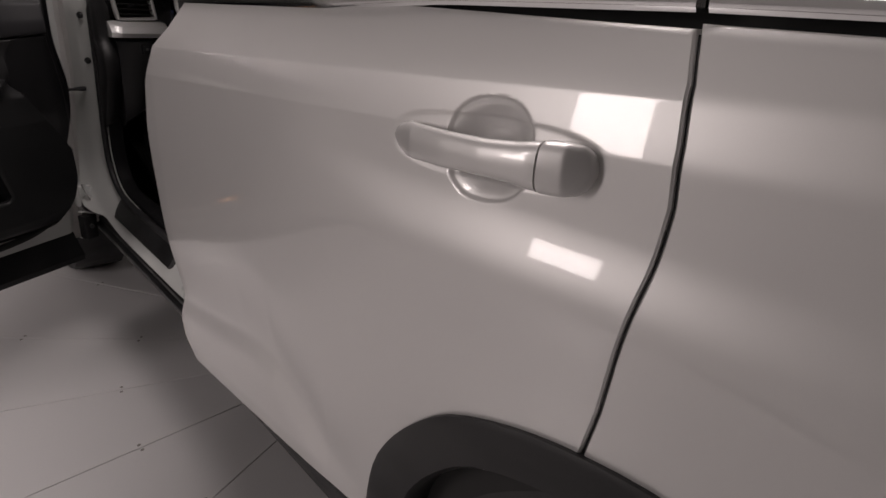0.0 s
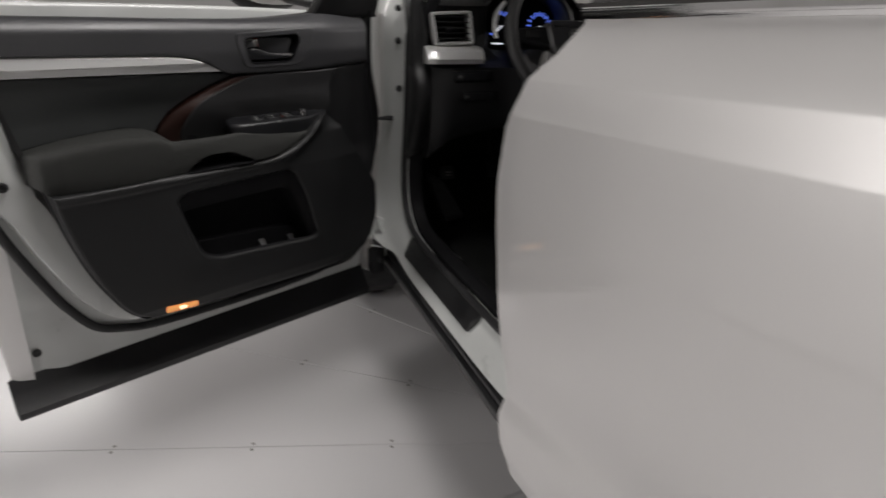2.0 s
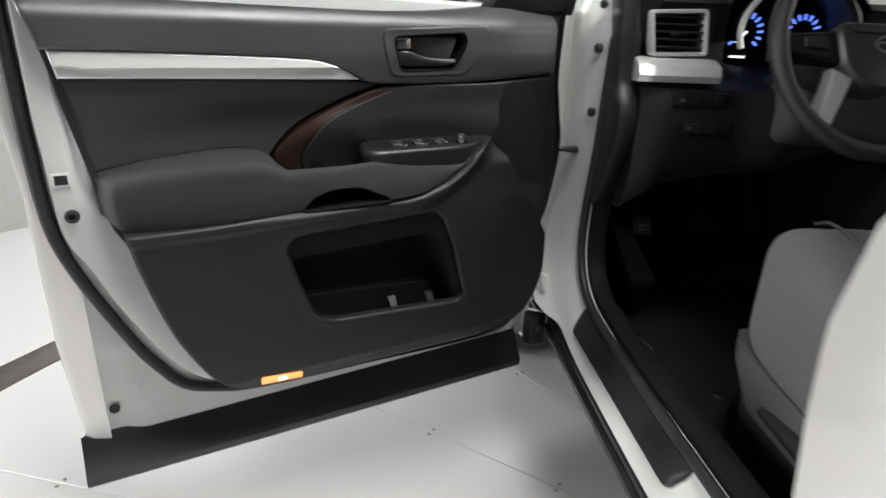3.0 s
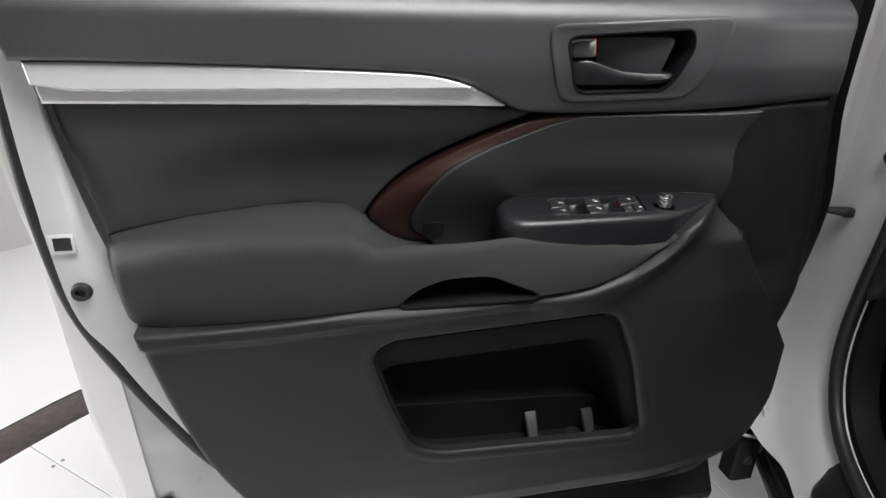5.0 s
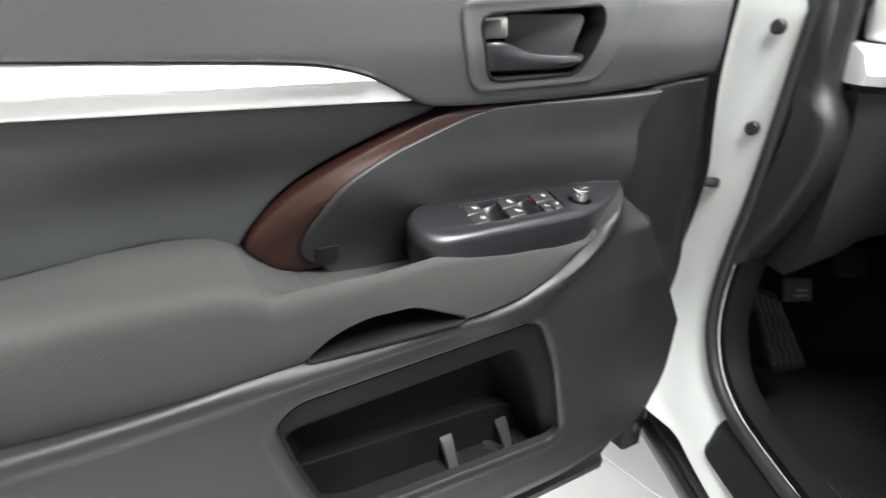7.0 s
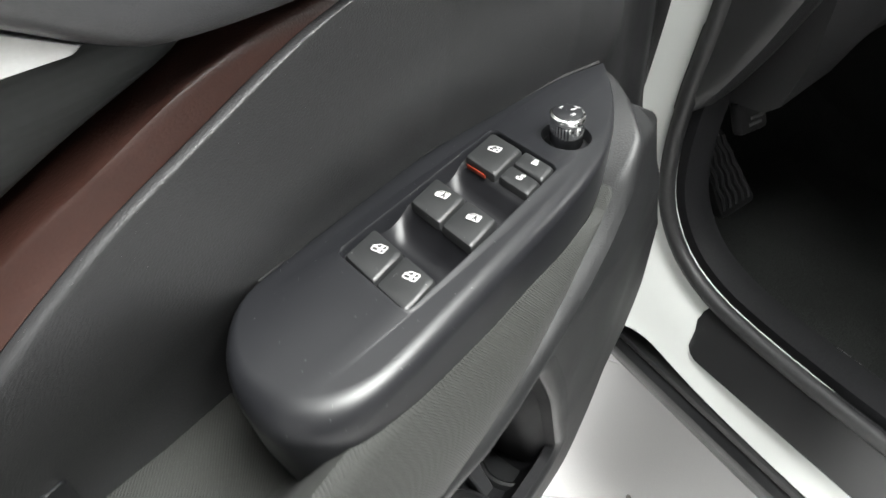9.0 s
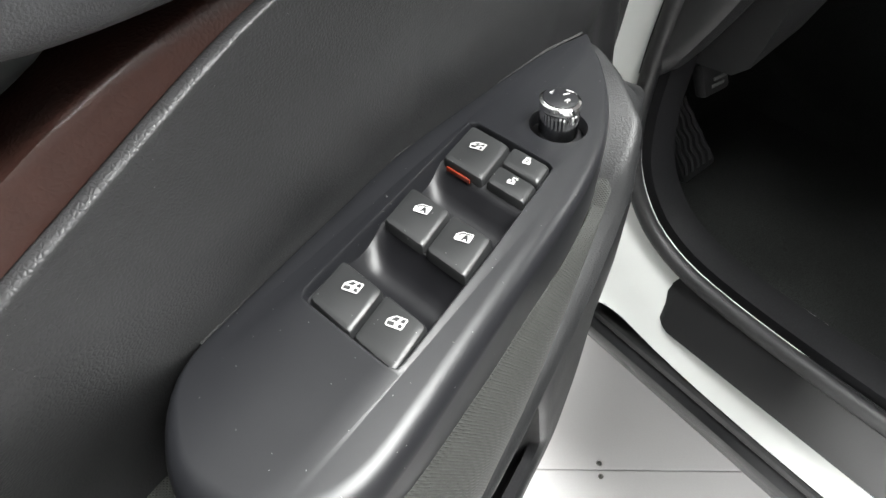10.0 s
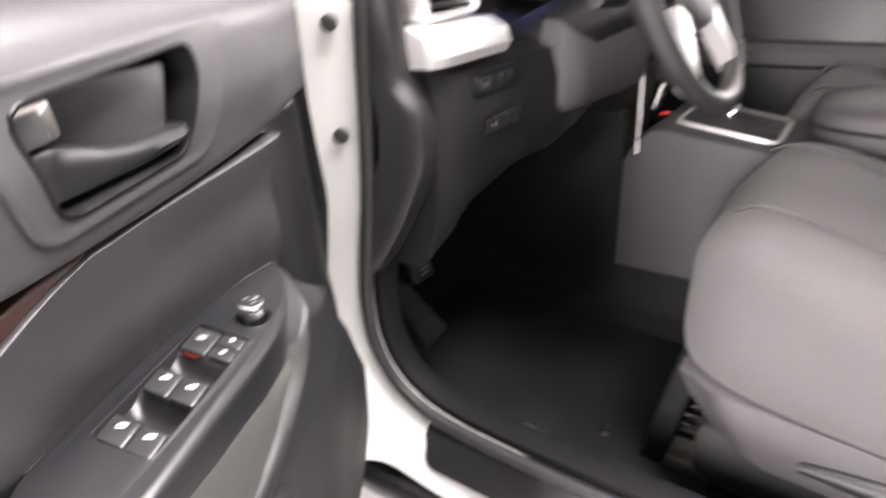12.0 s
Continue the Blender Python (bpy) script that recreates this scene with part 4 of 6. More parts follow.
part("front_cover", *patch([(0.172, 0.835), (0.138, 0.790), (0.106, 0.742)], [(0.106, 0.742), (0.082, 0.79), (0.072, 0.83), (0.074, 0.92), (0.092, 1.01), (0.104, 1.074)], [(0.236, 1.068), (0.16, 1.071), (0.104, 1.074)],
                           [(0.172, 0.835), (0.205, 0.872), (0.240, 0.925), (0.256, 0.97), (0.2575, 1.013), (0.250, 1.04), (0.236, 1.068)], front_h, D, 26, 40, 0.006, 0.05), HARD, door, "black plastic cover near the hinge")


# armrest
def arm_lower(u):
    return table(u, [0.266, 0.288, 0.31, 0.332, 0.355, 0.39, 0.436, 0.47, 0.505, 0.656, 0.80, 0.923], [0.963, 0.960, 0.952, 0.938, 0.917, 0.894, 0.877, 0.8725, 0.871, 0.866, 0.859, 0.858])


def arm_upper(u):
    return table(u, [0.287, 0.31, 0.34, 0.45, 0.52, 0.56, 0.61, 0.635, 0.66, 0.68, 0.692, 0.71, 0.74, 0.794, 0.875, 0.952], [0.950, 0.935, 0.922, 0.902, 0.890, 0.890, 0.8945, 0.900, 0.914, 0.931, 0.945, 0.954, 0.958, 0.958, 0.951, 0.936])


def arm_out(u):
    """How far the armrest stands out."""
    return table(u, [0.27, 0.30, 0.34, 0.42, 0.55, 0.75, 0.90, 0.94, 0.952], [0.120, 0.136, 0.1615, 0.1655, 0.168, 0.168, 0.158, 0.146, 0.132])


GRIP = rounded_poly([(0.660, 0.8645), (0.636, 0.888), (0.608, 0.8985), (0.560, 0.8985), (0.533, 0.886), (0.500, 0.8705)], 0.012, 4)
GRIP_CUT = inset(GRIP, -0.002)
rings = []
for u in list(np.linspace(0.952, 0.93, 8)) + list(np.linspace(0.925, 0.338, 400)):
    lo, hi, out = arm_lower(u), arm_upper(u), arm_out(u)
    lean = 0.030 * smooth(0.93, 0.952, u)
    low = lo if u < 0.923 else lerp(lo, lo + 0.02, (u - 0.923) / 0.03)
    crest = lerp(hi, 0.924 + 0.008 * smooth(0.35, 0.42, u) + 0.010 * smooth(0.43, 0.54, u), smooth(0.74, 0.66, u) * smooth(0.325, 0.345, u))
    up = max(0.0, crest - hi)
    shut = smooth(0.60, 0.52, u)
    ring = [(0.040, hi + 0.010), (0.058, hi + 0.003), (0.100, hi + 0.0015)]
    for k, a, b in ((0.0, 0.06, 0.0), (0.18, 0.22, 0.001), (0.36, 0.45, 0.0015), (0.54, 0.70, 0.002), (0.70, 0.90, 0.003), (0.82, 0.99, 0.0045), (0.92, 1.0, 0.009), (0.98, 0.97, 0.014)):
        ring.append((lerp(0.118, out - 0.0035 * shut, k), hi + a * up - lerp(b, 0.5 * b, shut)))
    rows_ = 60
    start = hi + 0.93 * up - lerp(0.022, 0.009, shut) * min(1, (hi + up - low) / 0.06)
    for k in range(rows_):
        t = k / (rows_ - 1)
        z = lerp(start, low, t)
        n = out - 0.0035 * shut * (1 - t) ** 2 + 0.003 * math.sin(math.pi * t) - 0.012 * t * smooth(0.52, 0.66, u)
        if inside(GRIP_CUT, u, z):
            n -= 1
        ring.append((n, z))
    ring += [(0.12, low - 0.002)]
    rings.append([D(u, n - lean, z) for n, z in ring])
part("armrest", *punched(loft(rings, closed=False)), FABRIC, door, "charcoal padded fabric armrest")
grip_h = lambda k: (lambda u, z: 0.1685 - 0.010 * smooth(0.54, 0.66, u) + k)
# the grip's hollow gets its inner shade from the blackened plastic
part("pull_recess", *ring_recess(GRIP, [(-0.006, grip_h(-0.012), 0), (-0.0045, grip_h(-0.002), 0), (-0.003, grip_h(-0.0005), 0), (-0.001, grip_h(-0.0008), 0), (0.001, grip_h(-0.006), 0), (0.004, 0.125, 0), (0.006, 0.10, -0.004)], D), SHADEBLACK, door, "black hollow pull grip")


# lower panel
def lower_h(u, z):
    h = table(z, [0.50, 0.525, 0.55, 0.59, 0.65, 0.75, 0.84, 0.87], [0.100, 0.120, 0.131, 0.137, 0.143, 0.150, 0.156, 0.154])
    h += 0.008 * smooth(-0.026, -0.014, z - arm_lower(u)) * smooth(0.38, 0.52, u)
    h -= 0.020 * smooth(0.30, 0.11, u)
    lip = table(u, [0.25, 0.266, 0.288, 0.31, 0.332, 0.355, 0.39, 0.436, 0.47, 0.52], [0.112, 0.124, 0.148, 0.166, 0.172, 0.172, 0.170, 0.168, 0.167, 0.166])
    if 0.24 < u < 0.52:
        h = lerp(h, lip, smooth(-0.050, -0.012, z - arm_lower(u)) * smooth(0.52, 0.46, u))
    h -= 0.009 * smooth(-0.013, -0.001, z - arm_lower(u)) * smooth(0.315, 0.35, u) * smooth(0.78, 0.60, u)
    if inside(POCKET_CUT, u, z):
        h -= 1
    return h


part("lower_panel", *punched(patch([(0.768, 0.5255), (0.733, 0.524), (0.563, 0.516), (0.343, 0.512), (0.193, 0.513), (0.145, 0.543), (0.116, 0.585)], [(0.116, 0.585), (0.1016, 0.648), (0.108, 0.738)],
                           [(0.926, 0.857), (0.80, 0.858), (0.656, 0.865), (0.505, 0.870), (0.47, 0.8715), (0.436, 0.876), (0.390, 0.893), (0.355, 0.916), (0.332, 0.937), (0.310, 0.951), (0.288, 0.959), (0.266, 0.960), (0.245, 0.935), (0.212, 0.885), (0.168, 0.826), (0.108, 0.738)],
                           [(0.768, 0.5255), (0.800, 0.545), (0.832, 0.582), (0.874, 0.664), (0.905, 0.76), (0.926, 0.857)], lower_h, D, 240, 120, 0.006, 0.06)), PANEL, door, "black grained plastic lower panel")
# edge carrier: the dark rim of the trim towards the latch
rim = []
for p in curve([(0.775, 0.519), (0.81, 0.535), (0.842, 0.576), (0.884, 0.660), (0.915, 0.76), (0.937, 0.857), (0.962, 0.936), (0.978, 1.01), (0.990, 1.076), (0.999, 1.12), (1.014, 1.186)], 60):
    m_ = metal_n(p[1])
    rim.append([D(p[0] - 0.012, m_ - 0.002, p[1]), D(p[0] - 0.009, lerp(m_, 0.10, 0.5), p[1]), D(p[0] - 0.006, 0.096, p[1]), D(p[0] - 0.016, 0.100, p[1])])
part("trim_edge", *loft(rim, closed=False), HARD, door, "black plastic trim edge")
rim = []
for p in curve([(0.775, 0.519), (0.733, 0.517), (0.563, 0.509), (0.343, 0.502), (0.190, 0.506), (0.140, 0.536), (0.110, 0.580), (0.094, 0.648), (0.099, 0.735), (0.074, 0.79), (0.064, 0.83), (0.066, 0.92), (0.084, 1.01), (0.095, 1.08), (0.095, 1.21)], 60):
    m_ = metal_n(p[1])
    inw = smooth(0.2, 0.08, p[0]) * 0.6
    rim.append([D(p[0] - 0.006, m_ - 0.002, p[1] - 0.006 * (1 - inw)), D(p[0] - 0.004, lerp(m_, 0.10 - 0.05 * inw, 0.6), p[1] - 0.004 * (1 - inw)), D(p[0] + 0.006, 0.108 - 0.05 * inw, p[1] + 0.004), D(p[0] + 0.02, 0.10 - 0.05 * inw, p[1] + 0.010)])
part("trim_edge", *loft(rim, closed=False), HARD, door)


# map pocket
def pk(off):
    return lambda u, z: lower_h_plain(u, z) + off


def ring_band(outline, stations, place):
    return loft([[place(u, h(u, z), z + dz) for u, z in inset(outline, d)] for d, h, dz in stations], caps=False)


def lower_h_plain(u, z):
    h = table(z, [0.50, 0.525, 0.55, 0.59, 0.65, 0.75, 0.84, 0.87], [0.100, 0.120, 0.131, 0.137, 0.143, 0.150, 0.156, 0.154])
    return h - 0.020 * smooth(0.30, 0.11, u)


# pocket walls are blacker than the panel, shade in their colour
pocket = part("map_pocket", *ring_recess(POCKET, [(0.001, pk(-0.004), 0), (0.004, pk(-0.012), 0), (0.006, pk(-0.020), -0.030), (0.008, pk(-0.030), -0.042), (0.009, pk(-0.060), -0.045), (0.014, pk(-0.085), -0.046), (0.022, pk(-0.096), -0.044)], D), SHADEBLACK, door, "deep black map pocket")
part("pocket_lip", *ring_band(POCKET, [(-0.017, pk(-0.0006), 0), (-0.015, pk(0.0002), 0), (-0.008, pk(0.0003), 0), (-0.005, pk(-0.0004), 0), (-0.002, pk(-0.0022), 0), (0.001, pk(-0.006), 0), (0.0025, pk(-0.012), 0)], D), PANEL, pocket)
# raised lower tier, cup bases and bottle tabs in the pocket
part("pocket_step", *patch([(0.640, 0.565), (0.50, 0.565), (0.30, 0.565)], [(0.30, 0.565), (0.296, 0.58), (0.290, 0.590)], [(0.655, 0.672), (0.547, 0.665), (0.48, 0.661), (0.400, 0.656), (0.360, 0.649), (0.326, 0.627), (0.290, 0.590)],
                           [(0.640, 0.565), (0.650, 0.63), (0.655, 0.672)], lambda u, z: 0.074, D, 24, 12, 0.003, 0.03), SHADEBLACK, pocket)
for u_ in (0.415, 0.325):
    cup = []
    for r, h in ((0.040, -0.01), (0.040, 0.004), (0.037, 0.008), (0.034, 0.0085), (0.031, 0.005), (0.012, 0.004)):
        cup.append([D(u_ + r * math.cos(2 * math.pi * k / 28), 0.098 + 0.9 * r * math.sin(2 * math.pi * k / 28), 0.590 + h) for k in range(28)])
    part("cup_base", *loft(cup), PANEL, pocket, "round black bottle base")
for u_, z_ in ((0.458, 0.612), (0.371, 0.606)):
    fin = []
    for t in np.linspace(0, 1, 7):
        w = lerp(0.010, 0.0065, t)
        n_, zz = lerp(0.070, 0.100, t), z_ + lerp(0.024, -0.014, t ** 1.4)
        fin.append([D(u_ + a, n_ + b, zz + c) for a, b, c in ((-w, -0.004, -0.004), (-w, 0.0005, -0.0015), (-w * 0.8, 0.0015, 0), (w * 0.8, 0.0015, 0), (w, 0.0005, -0.0015), (w, -0.004, -0.004), (w * 0.7, -0.010, -0.018), (-w * 0.7, -0.010, -0.018))])
    part("bottle_tab", *loft(fin), TABGREY, pocket, "grey bottle holder tab")

# courtesy lamp
lamp_o = rounded_poly([(0.742, 0.5495), (0.665, 0.5405), (0.665, 0.5255), (0.742, 0.5315)], 0.004, 3)
clamp_ = part("courtesy_lamp", *plate(lamp_o, 0.004, lambda u, z, h: D(u, lower_h_plain(u, z) + h, z), 0.0015), LAMPGLOW, door, "lit orange courtesy lamp lens")
bulb_o = rounded_poly([(0.712, 0.5425), (0.695, 0.5405), (0.695, 0.5320), (0.712, 0.5335)], 0.004, 3)
part("bulb", *plate(bulb_o, 0.002, lambda u, z, h: D(u, lower_h_plain(u, z) + 0.0036 + h, z), 0.001), BULBGLOW, clamp_)

# ---- inner handle ----
def pad_h(u, z):
    return 0.1295 - pull_in(u) * 0.9 - 0.055 * smooth(1.150, 1.215, z) ** 1.5 - 0.008 * smooth(1.12, 1.06, z)


def resample(outline, n=72):
    """The outline with n even points, started at its upper latch-side corner."""
    p = np.array(outline, float)
    k = int(np.argmax(p[:, 0] + p[:, 1]))
    p = np.roll(p, -k, 0)
    p = np.vstack([p, p[:1]])
    run = np.r_[0, np.cumsum(np.linalg.norm(np.diff(p, axis=0), axis=1))]
    at = np.linspace(0, run[-1], n, endpoint=False)
    return [np.array((np.interp(s, run, p[:, 0]), np.interp(s, run, p[:, 1]))) for s in at]


BO, RI = resample(BEZEL), resample(RECESS)
level = lambda pts, dh: [D(u, pad_h(u, z) + dh, z) for u, z in pts]
bezel = part("handle_bezel", *loft([level(BO, -0.004), level(inset(BO, 0.0004), 0.0004), level(inset(BO, 0.0014), 0.0018), level(inset(BO, 0.0030), 0.0022), level(inset(BO, 0.0055), 0.0016), level([lerp(a, b, 0.6) for a, b in zip(BO, RI)], 0.0012), level(inset(RI, -0.0035), 0.0012)], caps=False), SOFT, door, "black handle surround")
part("bezel_liner", *ring_recess(RI, [(-0.0035, lambda u, z: pad_h(u, z) + 0.0008, 0), (-0.0026, lambda u, z: pad_h(u, z) + 0.0022, 0), (-0.0012, lambda u, z: pad_h(u, z) + 0.0022, 0), (0.0, lambda u, z: pad_h(u, z) - 0.001, 0), (0.003, lambda u, z: pad_h(u, z) - 0.036, 0)], D), GLOSS, bezel, "glossy black handle recess")


def lever():
    rings = []
    for i in range(36):
        t = i / 35
        u = lerp(0.474, 0.358, t)
        top = table(t, [0, 0.20, 0.30, 0.42, 0.55, 0.75, 1.0], [1.1205, 1.1200, 1.1170, 1.1120, 1.1090, 1.1078, 1.1078])
        bot = table(t, [0, 0.04, 0.3, 0.7, 0.93, 1.0], [1.0950, 1.0915, 1.0912, 1.0920, 1.0950, 1.1030])
        out = table(t, [0, 0.15, 0.4, 0.7, 0.95, 1.0], [-0.012, -0.005, -0.003, 0.000, 0.003, 0.001])
        h = pad_h(u, 1.10)
        rings.append([D(u, h + out - 0.022, top - 0.0005), D(u, h + out - 0.005, top), D(u, h + out - 0.0015, top - 0.0012), D(u, h + out, top - 0.0035), D(u, h + out + 0.001, (top + bot) / 2), D(u, h + out - 0.001, bot + 0.0035), D(u, h + out - 0.006, bot + 0.0008), D(u, h + out - 0.024, bot)])
    return loft(rings)


part("inner_handle", *lever(), SATIN, bezel, "black pull lever")
plate_o = rounded_poly([(0.4375, 1.1425), (0.3600, 1.1440), (0.3560, 1.1390), (0.3680, 1.1050), (0.4375, 1.1050)], 0.005, 3)
part("finger_plate", *plate(plate_o, 0.006, lambda u, z, h: D(u, pad_h(u, 1.12) - 0.030 + h + 0.016 * smooth(0.415, 0.362, u), z), 0.002), FINGER, bezel, "dark grey finger plate")
lock_o = rounded_poly([(0.4755, 1.1405), (0.4475, 1.1415), (0.4460, 1.1225), (0.4745, 1.1215)], 0.003, 3)
lock = part("lock_lever", *plate(lock_o, 0.018, lambda u, z, h: D(u, pad_h(u, 1.13) - 0.026 + h, z), 0.0025), STEEL, bezel, "black lock lever with red mark")
lock_i = rounded_poly([(0.474, 1.1375), (0.455, 1.1385), (0.454, 1.1225), (0.473, 1.122)], 0.003, 3)
part("lock_button", *plate(lock_i, 0.003, lambda u, z, h: D(u, pad_h(u, 1.13) - 0.0095 + h, z), 0.0015), TABGREY, lock, "grey lock button face")
red_o = [(0.4455, 1.1415), (0.4405, 1.1417), (0.4385, 1.1225), (0.4435, 1.1215)]
part("red_mark", *plate(red_o, 0.004, lambda u, z, h: D(u, pad_h(u, 1.13) - 0.026 + h, z), 0.0008), REDMARK, lock, "red unlocked mark")

# ---- switch panel on the armrest ----
TOP = 0.9605


def top_z(u, n):
    return TOP + 0.012 * (0.40 - u) * 0.6 + 0.10 * (0.128 - n)


def sw(u, n, h):
    return D(u, n, top_z(u, n) + h)


FOOT = [(0.262, 0.1185), (0.293, 0.1078), (0.326, 0.1015), (0.364, 0.0952), (0.404, 0.0903), (0.444, 0.0897), (0.480, 0.0899), (0.507, 0.0903), (0.5215, 0.0935), (0.5335, 0.1020), (0.5430, 0.1160), (0.5465, 0.1330), (0.5420, 0.1470), (0.5290, 0.1575), (0.505, 0.1615),
        (0.465, 0.1620), (0.430, 0.1622), (0.395, 0.1625), (0.3650, 0.1615), (0.3400, 0.1580), (0.315, 0.1500), (0.288, 0.1360)]
foot_o = resample([tuple(p) for p in curve(FOOT + FOOT[:1], 160)][:-1], 120)
HOLE = rounded_poly([(0.3640, 0.1055), (0.3735, 0.1475), (0.430, 0.1472), (0.4845, 0.1455), (0.4770, 0.1040), (0.430, 0.1048)], 0.003, 3)
HOLE = resample(HOLE, 90)
KNOB = np.array((0.346, 0.1378))


def edge_radius(u, n):
    """A crisp edge along the leatherette, a soft one towards the cabin and at the back end."""
    return 0.0012 + 0.0062 * smooth(0.104, 0.135, n) * smooth(0.285, 0.36, u) + 0.005 * smooth(0.508, 0.54, u)


foot_r = np.array([[edge_radius(*p)] for p in foot_o])


def pod_ring(k_in, k_down, extra=0.0):
    o = inset(foot_o, foot_r * k_in + extra)
    return [sw(q[0], q[1], -float(r[0]) * k_down) for q, r in zip(o, foot_r)]


pod_sides = [[sw(u, n, -0.055) for u, n in inset(foot_o, 0.006)], [sw(u, n, -0.030) for u, n in inset(foot_o, 0.0015)]]
pod_sides += [pod_ring(1 - math.cos(a), 1 - math.sin(a)) for a in np.linspace(0, math.pi / 2, 8)]
rim_up = [(-0.0022, 0.0), (-0.0014, 0.0005), (-0.0006, 0.0005), (0.0, -0.0004), (0.0, -0.016)]
hole_rings = [[sw(u, n, h) for u, n in inset(HOLE, d)] for d, h in rim_up]
well_o = [(KNOB[0] + 0.0128 * math.cos(2 * math.pi * k / 40), KNOB[1] + 0.0128 * math.sin(2 * math.pi * k / 40)) for k in range(40)]
well_rings = [[sw(KNOB[0] + (u - KNOB[0]) * k, KNOB[1] + (n - KNOB[1]) * k, h) for u, n in well_o] for k, h in ((1.0, 0.0), (0.97, -0.0006), (0.95, -0.007))]
loops = [pod_sides[-1], hole_rings[0], well_rings[0]]
flat_v = [v for lp in loops for v in lp]
flat_f = [tuple(t) for t in tessellate_polygon(loops)]
swp = part("switch_panel", *joined(loft(pod_sides, caps=False), (flat_v, flat_f), loft(hole_rings, caps=False), loft(well_rings, caps=False)), SATIN, door, "satin black switch panel")
# black tube laid along the panel's inner edge as the shade of its gap
gap_line = [sw(u, n - 0.0008, 0.0003) for u, n in curve([(0.2655, 0.1165), *FOOT[1:8]], 60)]
part("panel_gap_shade", *tube(gap_line, 0.0018, 6), SUBFLOOR, swp, "thin black gap along the leatherette")
# glossy scooped floor under the switches
rings = []
for i in range(40):
    u = lerp(0.358, 0.486, i / 39)
    dip = 0
    for a, b in ((0.3930, 0.4150), (0.4345, 0.4590)):
        k = (u - a) / (b - a)
        if -0.1 < k < 1.1:
            dip = max(dip, 0.010 * math.sin(math.pi * min(1, max(0, k))) ** 0.8)
    rings.append([sw(u + 0.22 * (n - 0.107), n, -0.004 - dip * smooth(0.098, 0.112, n)) for n in np.linspace(0.102, 0.150, 14)])
part("switch_well", *loft(rings, closed=False), GLOSS, swp, "glossy black scooped well")


def key(u0, u1, n0, n1, name, label, kick=0.0):
    """A rocker key with a raised front edge."""
    rings = []
    for h, d in ((-0.012, 0), (-0.0015, 0), (-0.0004, 0.0006), (0.0, 0.0018)):
        o = rounded_poly([(u0 + d, n0 + d), (u1 - d, n0 + d), (u1 - d, n1 - d), (u0 + d, n1 - d)], 0.0016, 2)
        rings.append([sw(u + 0.22 * (n - 0.107), n, h + kick * smooth(u1, u0, u)) for u, n in o])
    return part(name, *loft(rings), KEYM, swp, label)


def icon(u, n, lift, kind, parent, size=0.0031):
    """A small white print: a window outline with its dark panes, or a padlock."""
    ang = radians(8)
    ca, sa = math.cos(ang), math.sin(ang)

    def shape(points, h):
        q = [(u + (-b * ca - a * sa) * size, n + (a * ca - b * sa) * size) for a, b in points]
        return loft([[sw(x, y, lift + h) for x, y in q], [sw(x, y, lift + h + 0.00010) for x, y in q]])

    def box(a0, b0, a1, b1):
        return [(a0, b0), (a1, b0), (a1, b1), (a0, b1)]

    if kind in ("lock", "unlock"):
        dx = 0.45 if kind == "unlock" else 0.0
        white = [box(-0.62, -0.8, 0.62, 0.12), box(-0.44 + dx, 0.1, -0.22 + dx, 0.72), box(0.22 + dx, 0.35 if dx else 0.1, 0.44 + dx, 0.72), box(-0.44 + dx, 0.62, 0.44 + dx, 0.88)]
        dark = [box(-0.14, -0.55, 0.14, -0.10)]
    else:
        white = [[(-1.0, -0.62), (-0.85, -0.75), (0.72, -0.75), (0.88, -0.62), (1.0, 0.55), (0.9, 0.72), (-0.32, 0.72), (-1.0, 0.12)]]
        if kind == "auto":
            dark = [[(-0.22, -0.66), (0.02, -0.66), (0.34, 0.30), (0.10, 0.30)], [(0.66, -0.66), (0.42, -0.66), (0.10, 0.30), (0.34, 0.30)], box(0.0, -0.34, 0.44, -0.16), [(-0.84, 0.08), (-0.62, 0.02), (-0.20, 0.36), (-0.24, 0.56)], box(-0.24, 0.40, 0.84, 0.56)]
        else:
            dark = [box(-0.84, -0.60, -0.10, -0.14), box(0.34, -0.60, 0.74, -0.18), [(-0.64, 0.06), (0.00, 0.06), (0.16, 0.54), (-0.24, 0.54)], [(0.34, 0.06), (0.80, 0.06), (0.84, 0.54), (0.48, 0.54)]]
            if kind == "off":
                dark += [[(-0.55, -0.30), (-0.40, -0.45), (0.80, 0.40), (0.68, 0.56)]]
    part("print", *joined(*(shape(p, 0.0) for p in white)), ICON, parent, "white printed symbol")
    part("print", *joined(*(shape(p, 0.00016) for p in dark)), KEYM, parent)


ROWS_ = ((0.3675, 0.392), (0.4140, 0.4340), (0.4575, 0.4765))
k1 = key(0.3665, 0.3915, 0.1068, 0.1270, "lockout_switch", "black window lockout key with orange bar", 0.0006)
icon(0.3785, 0.1160, 0.0007, "off", k1)
ob_ = rounded_poly([(0.3930, 0.1095), (0.3938, 0.1095), (0.3962, 0.1215), (0.3954, 0.1215)], 0.0004, 2)
part("orange_bar", *plate(ob_, 0.002, lambda u, n, h: sw(u, n, -0.0042 + h), 0.0004), ORANGE, k1, "orange indicator bar")
k2 = key(0.3655, 0.3775, 0.1283, 0.1465, "door_lock_switch", "black door lock key", 0.0006)
icon(0.3762, 0.1372, 0.0005, "lock", k2, 0.0024)
k3 = key(0.3785, 0.3905, 0.1283, 0.1465, "door_lock_switch", "black door unlock key", 0.0)
icon(0.3900, 0.1370, 0.0002, "unlock", k3, 0.0024)
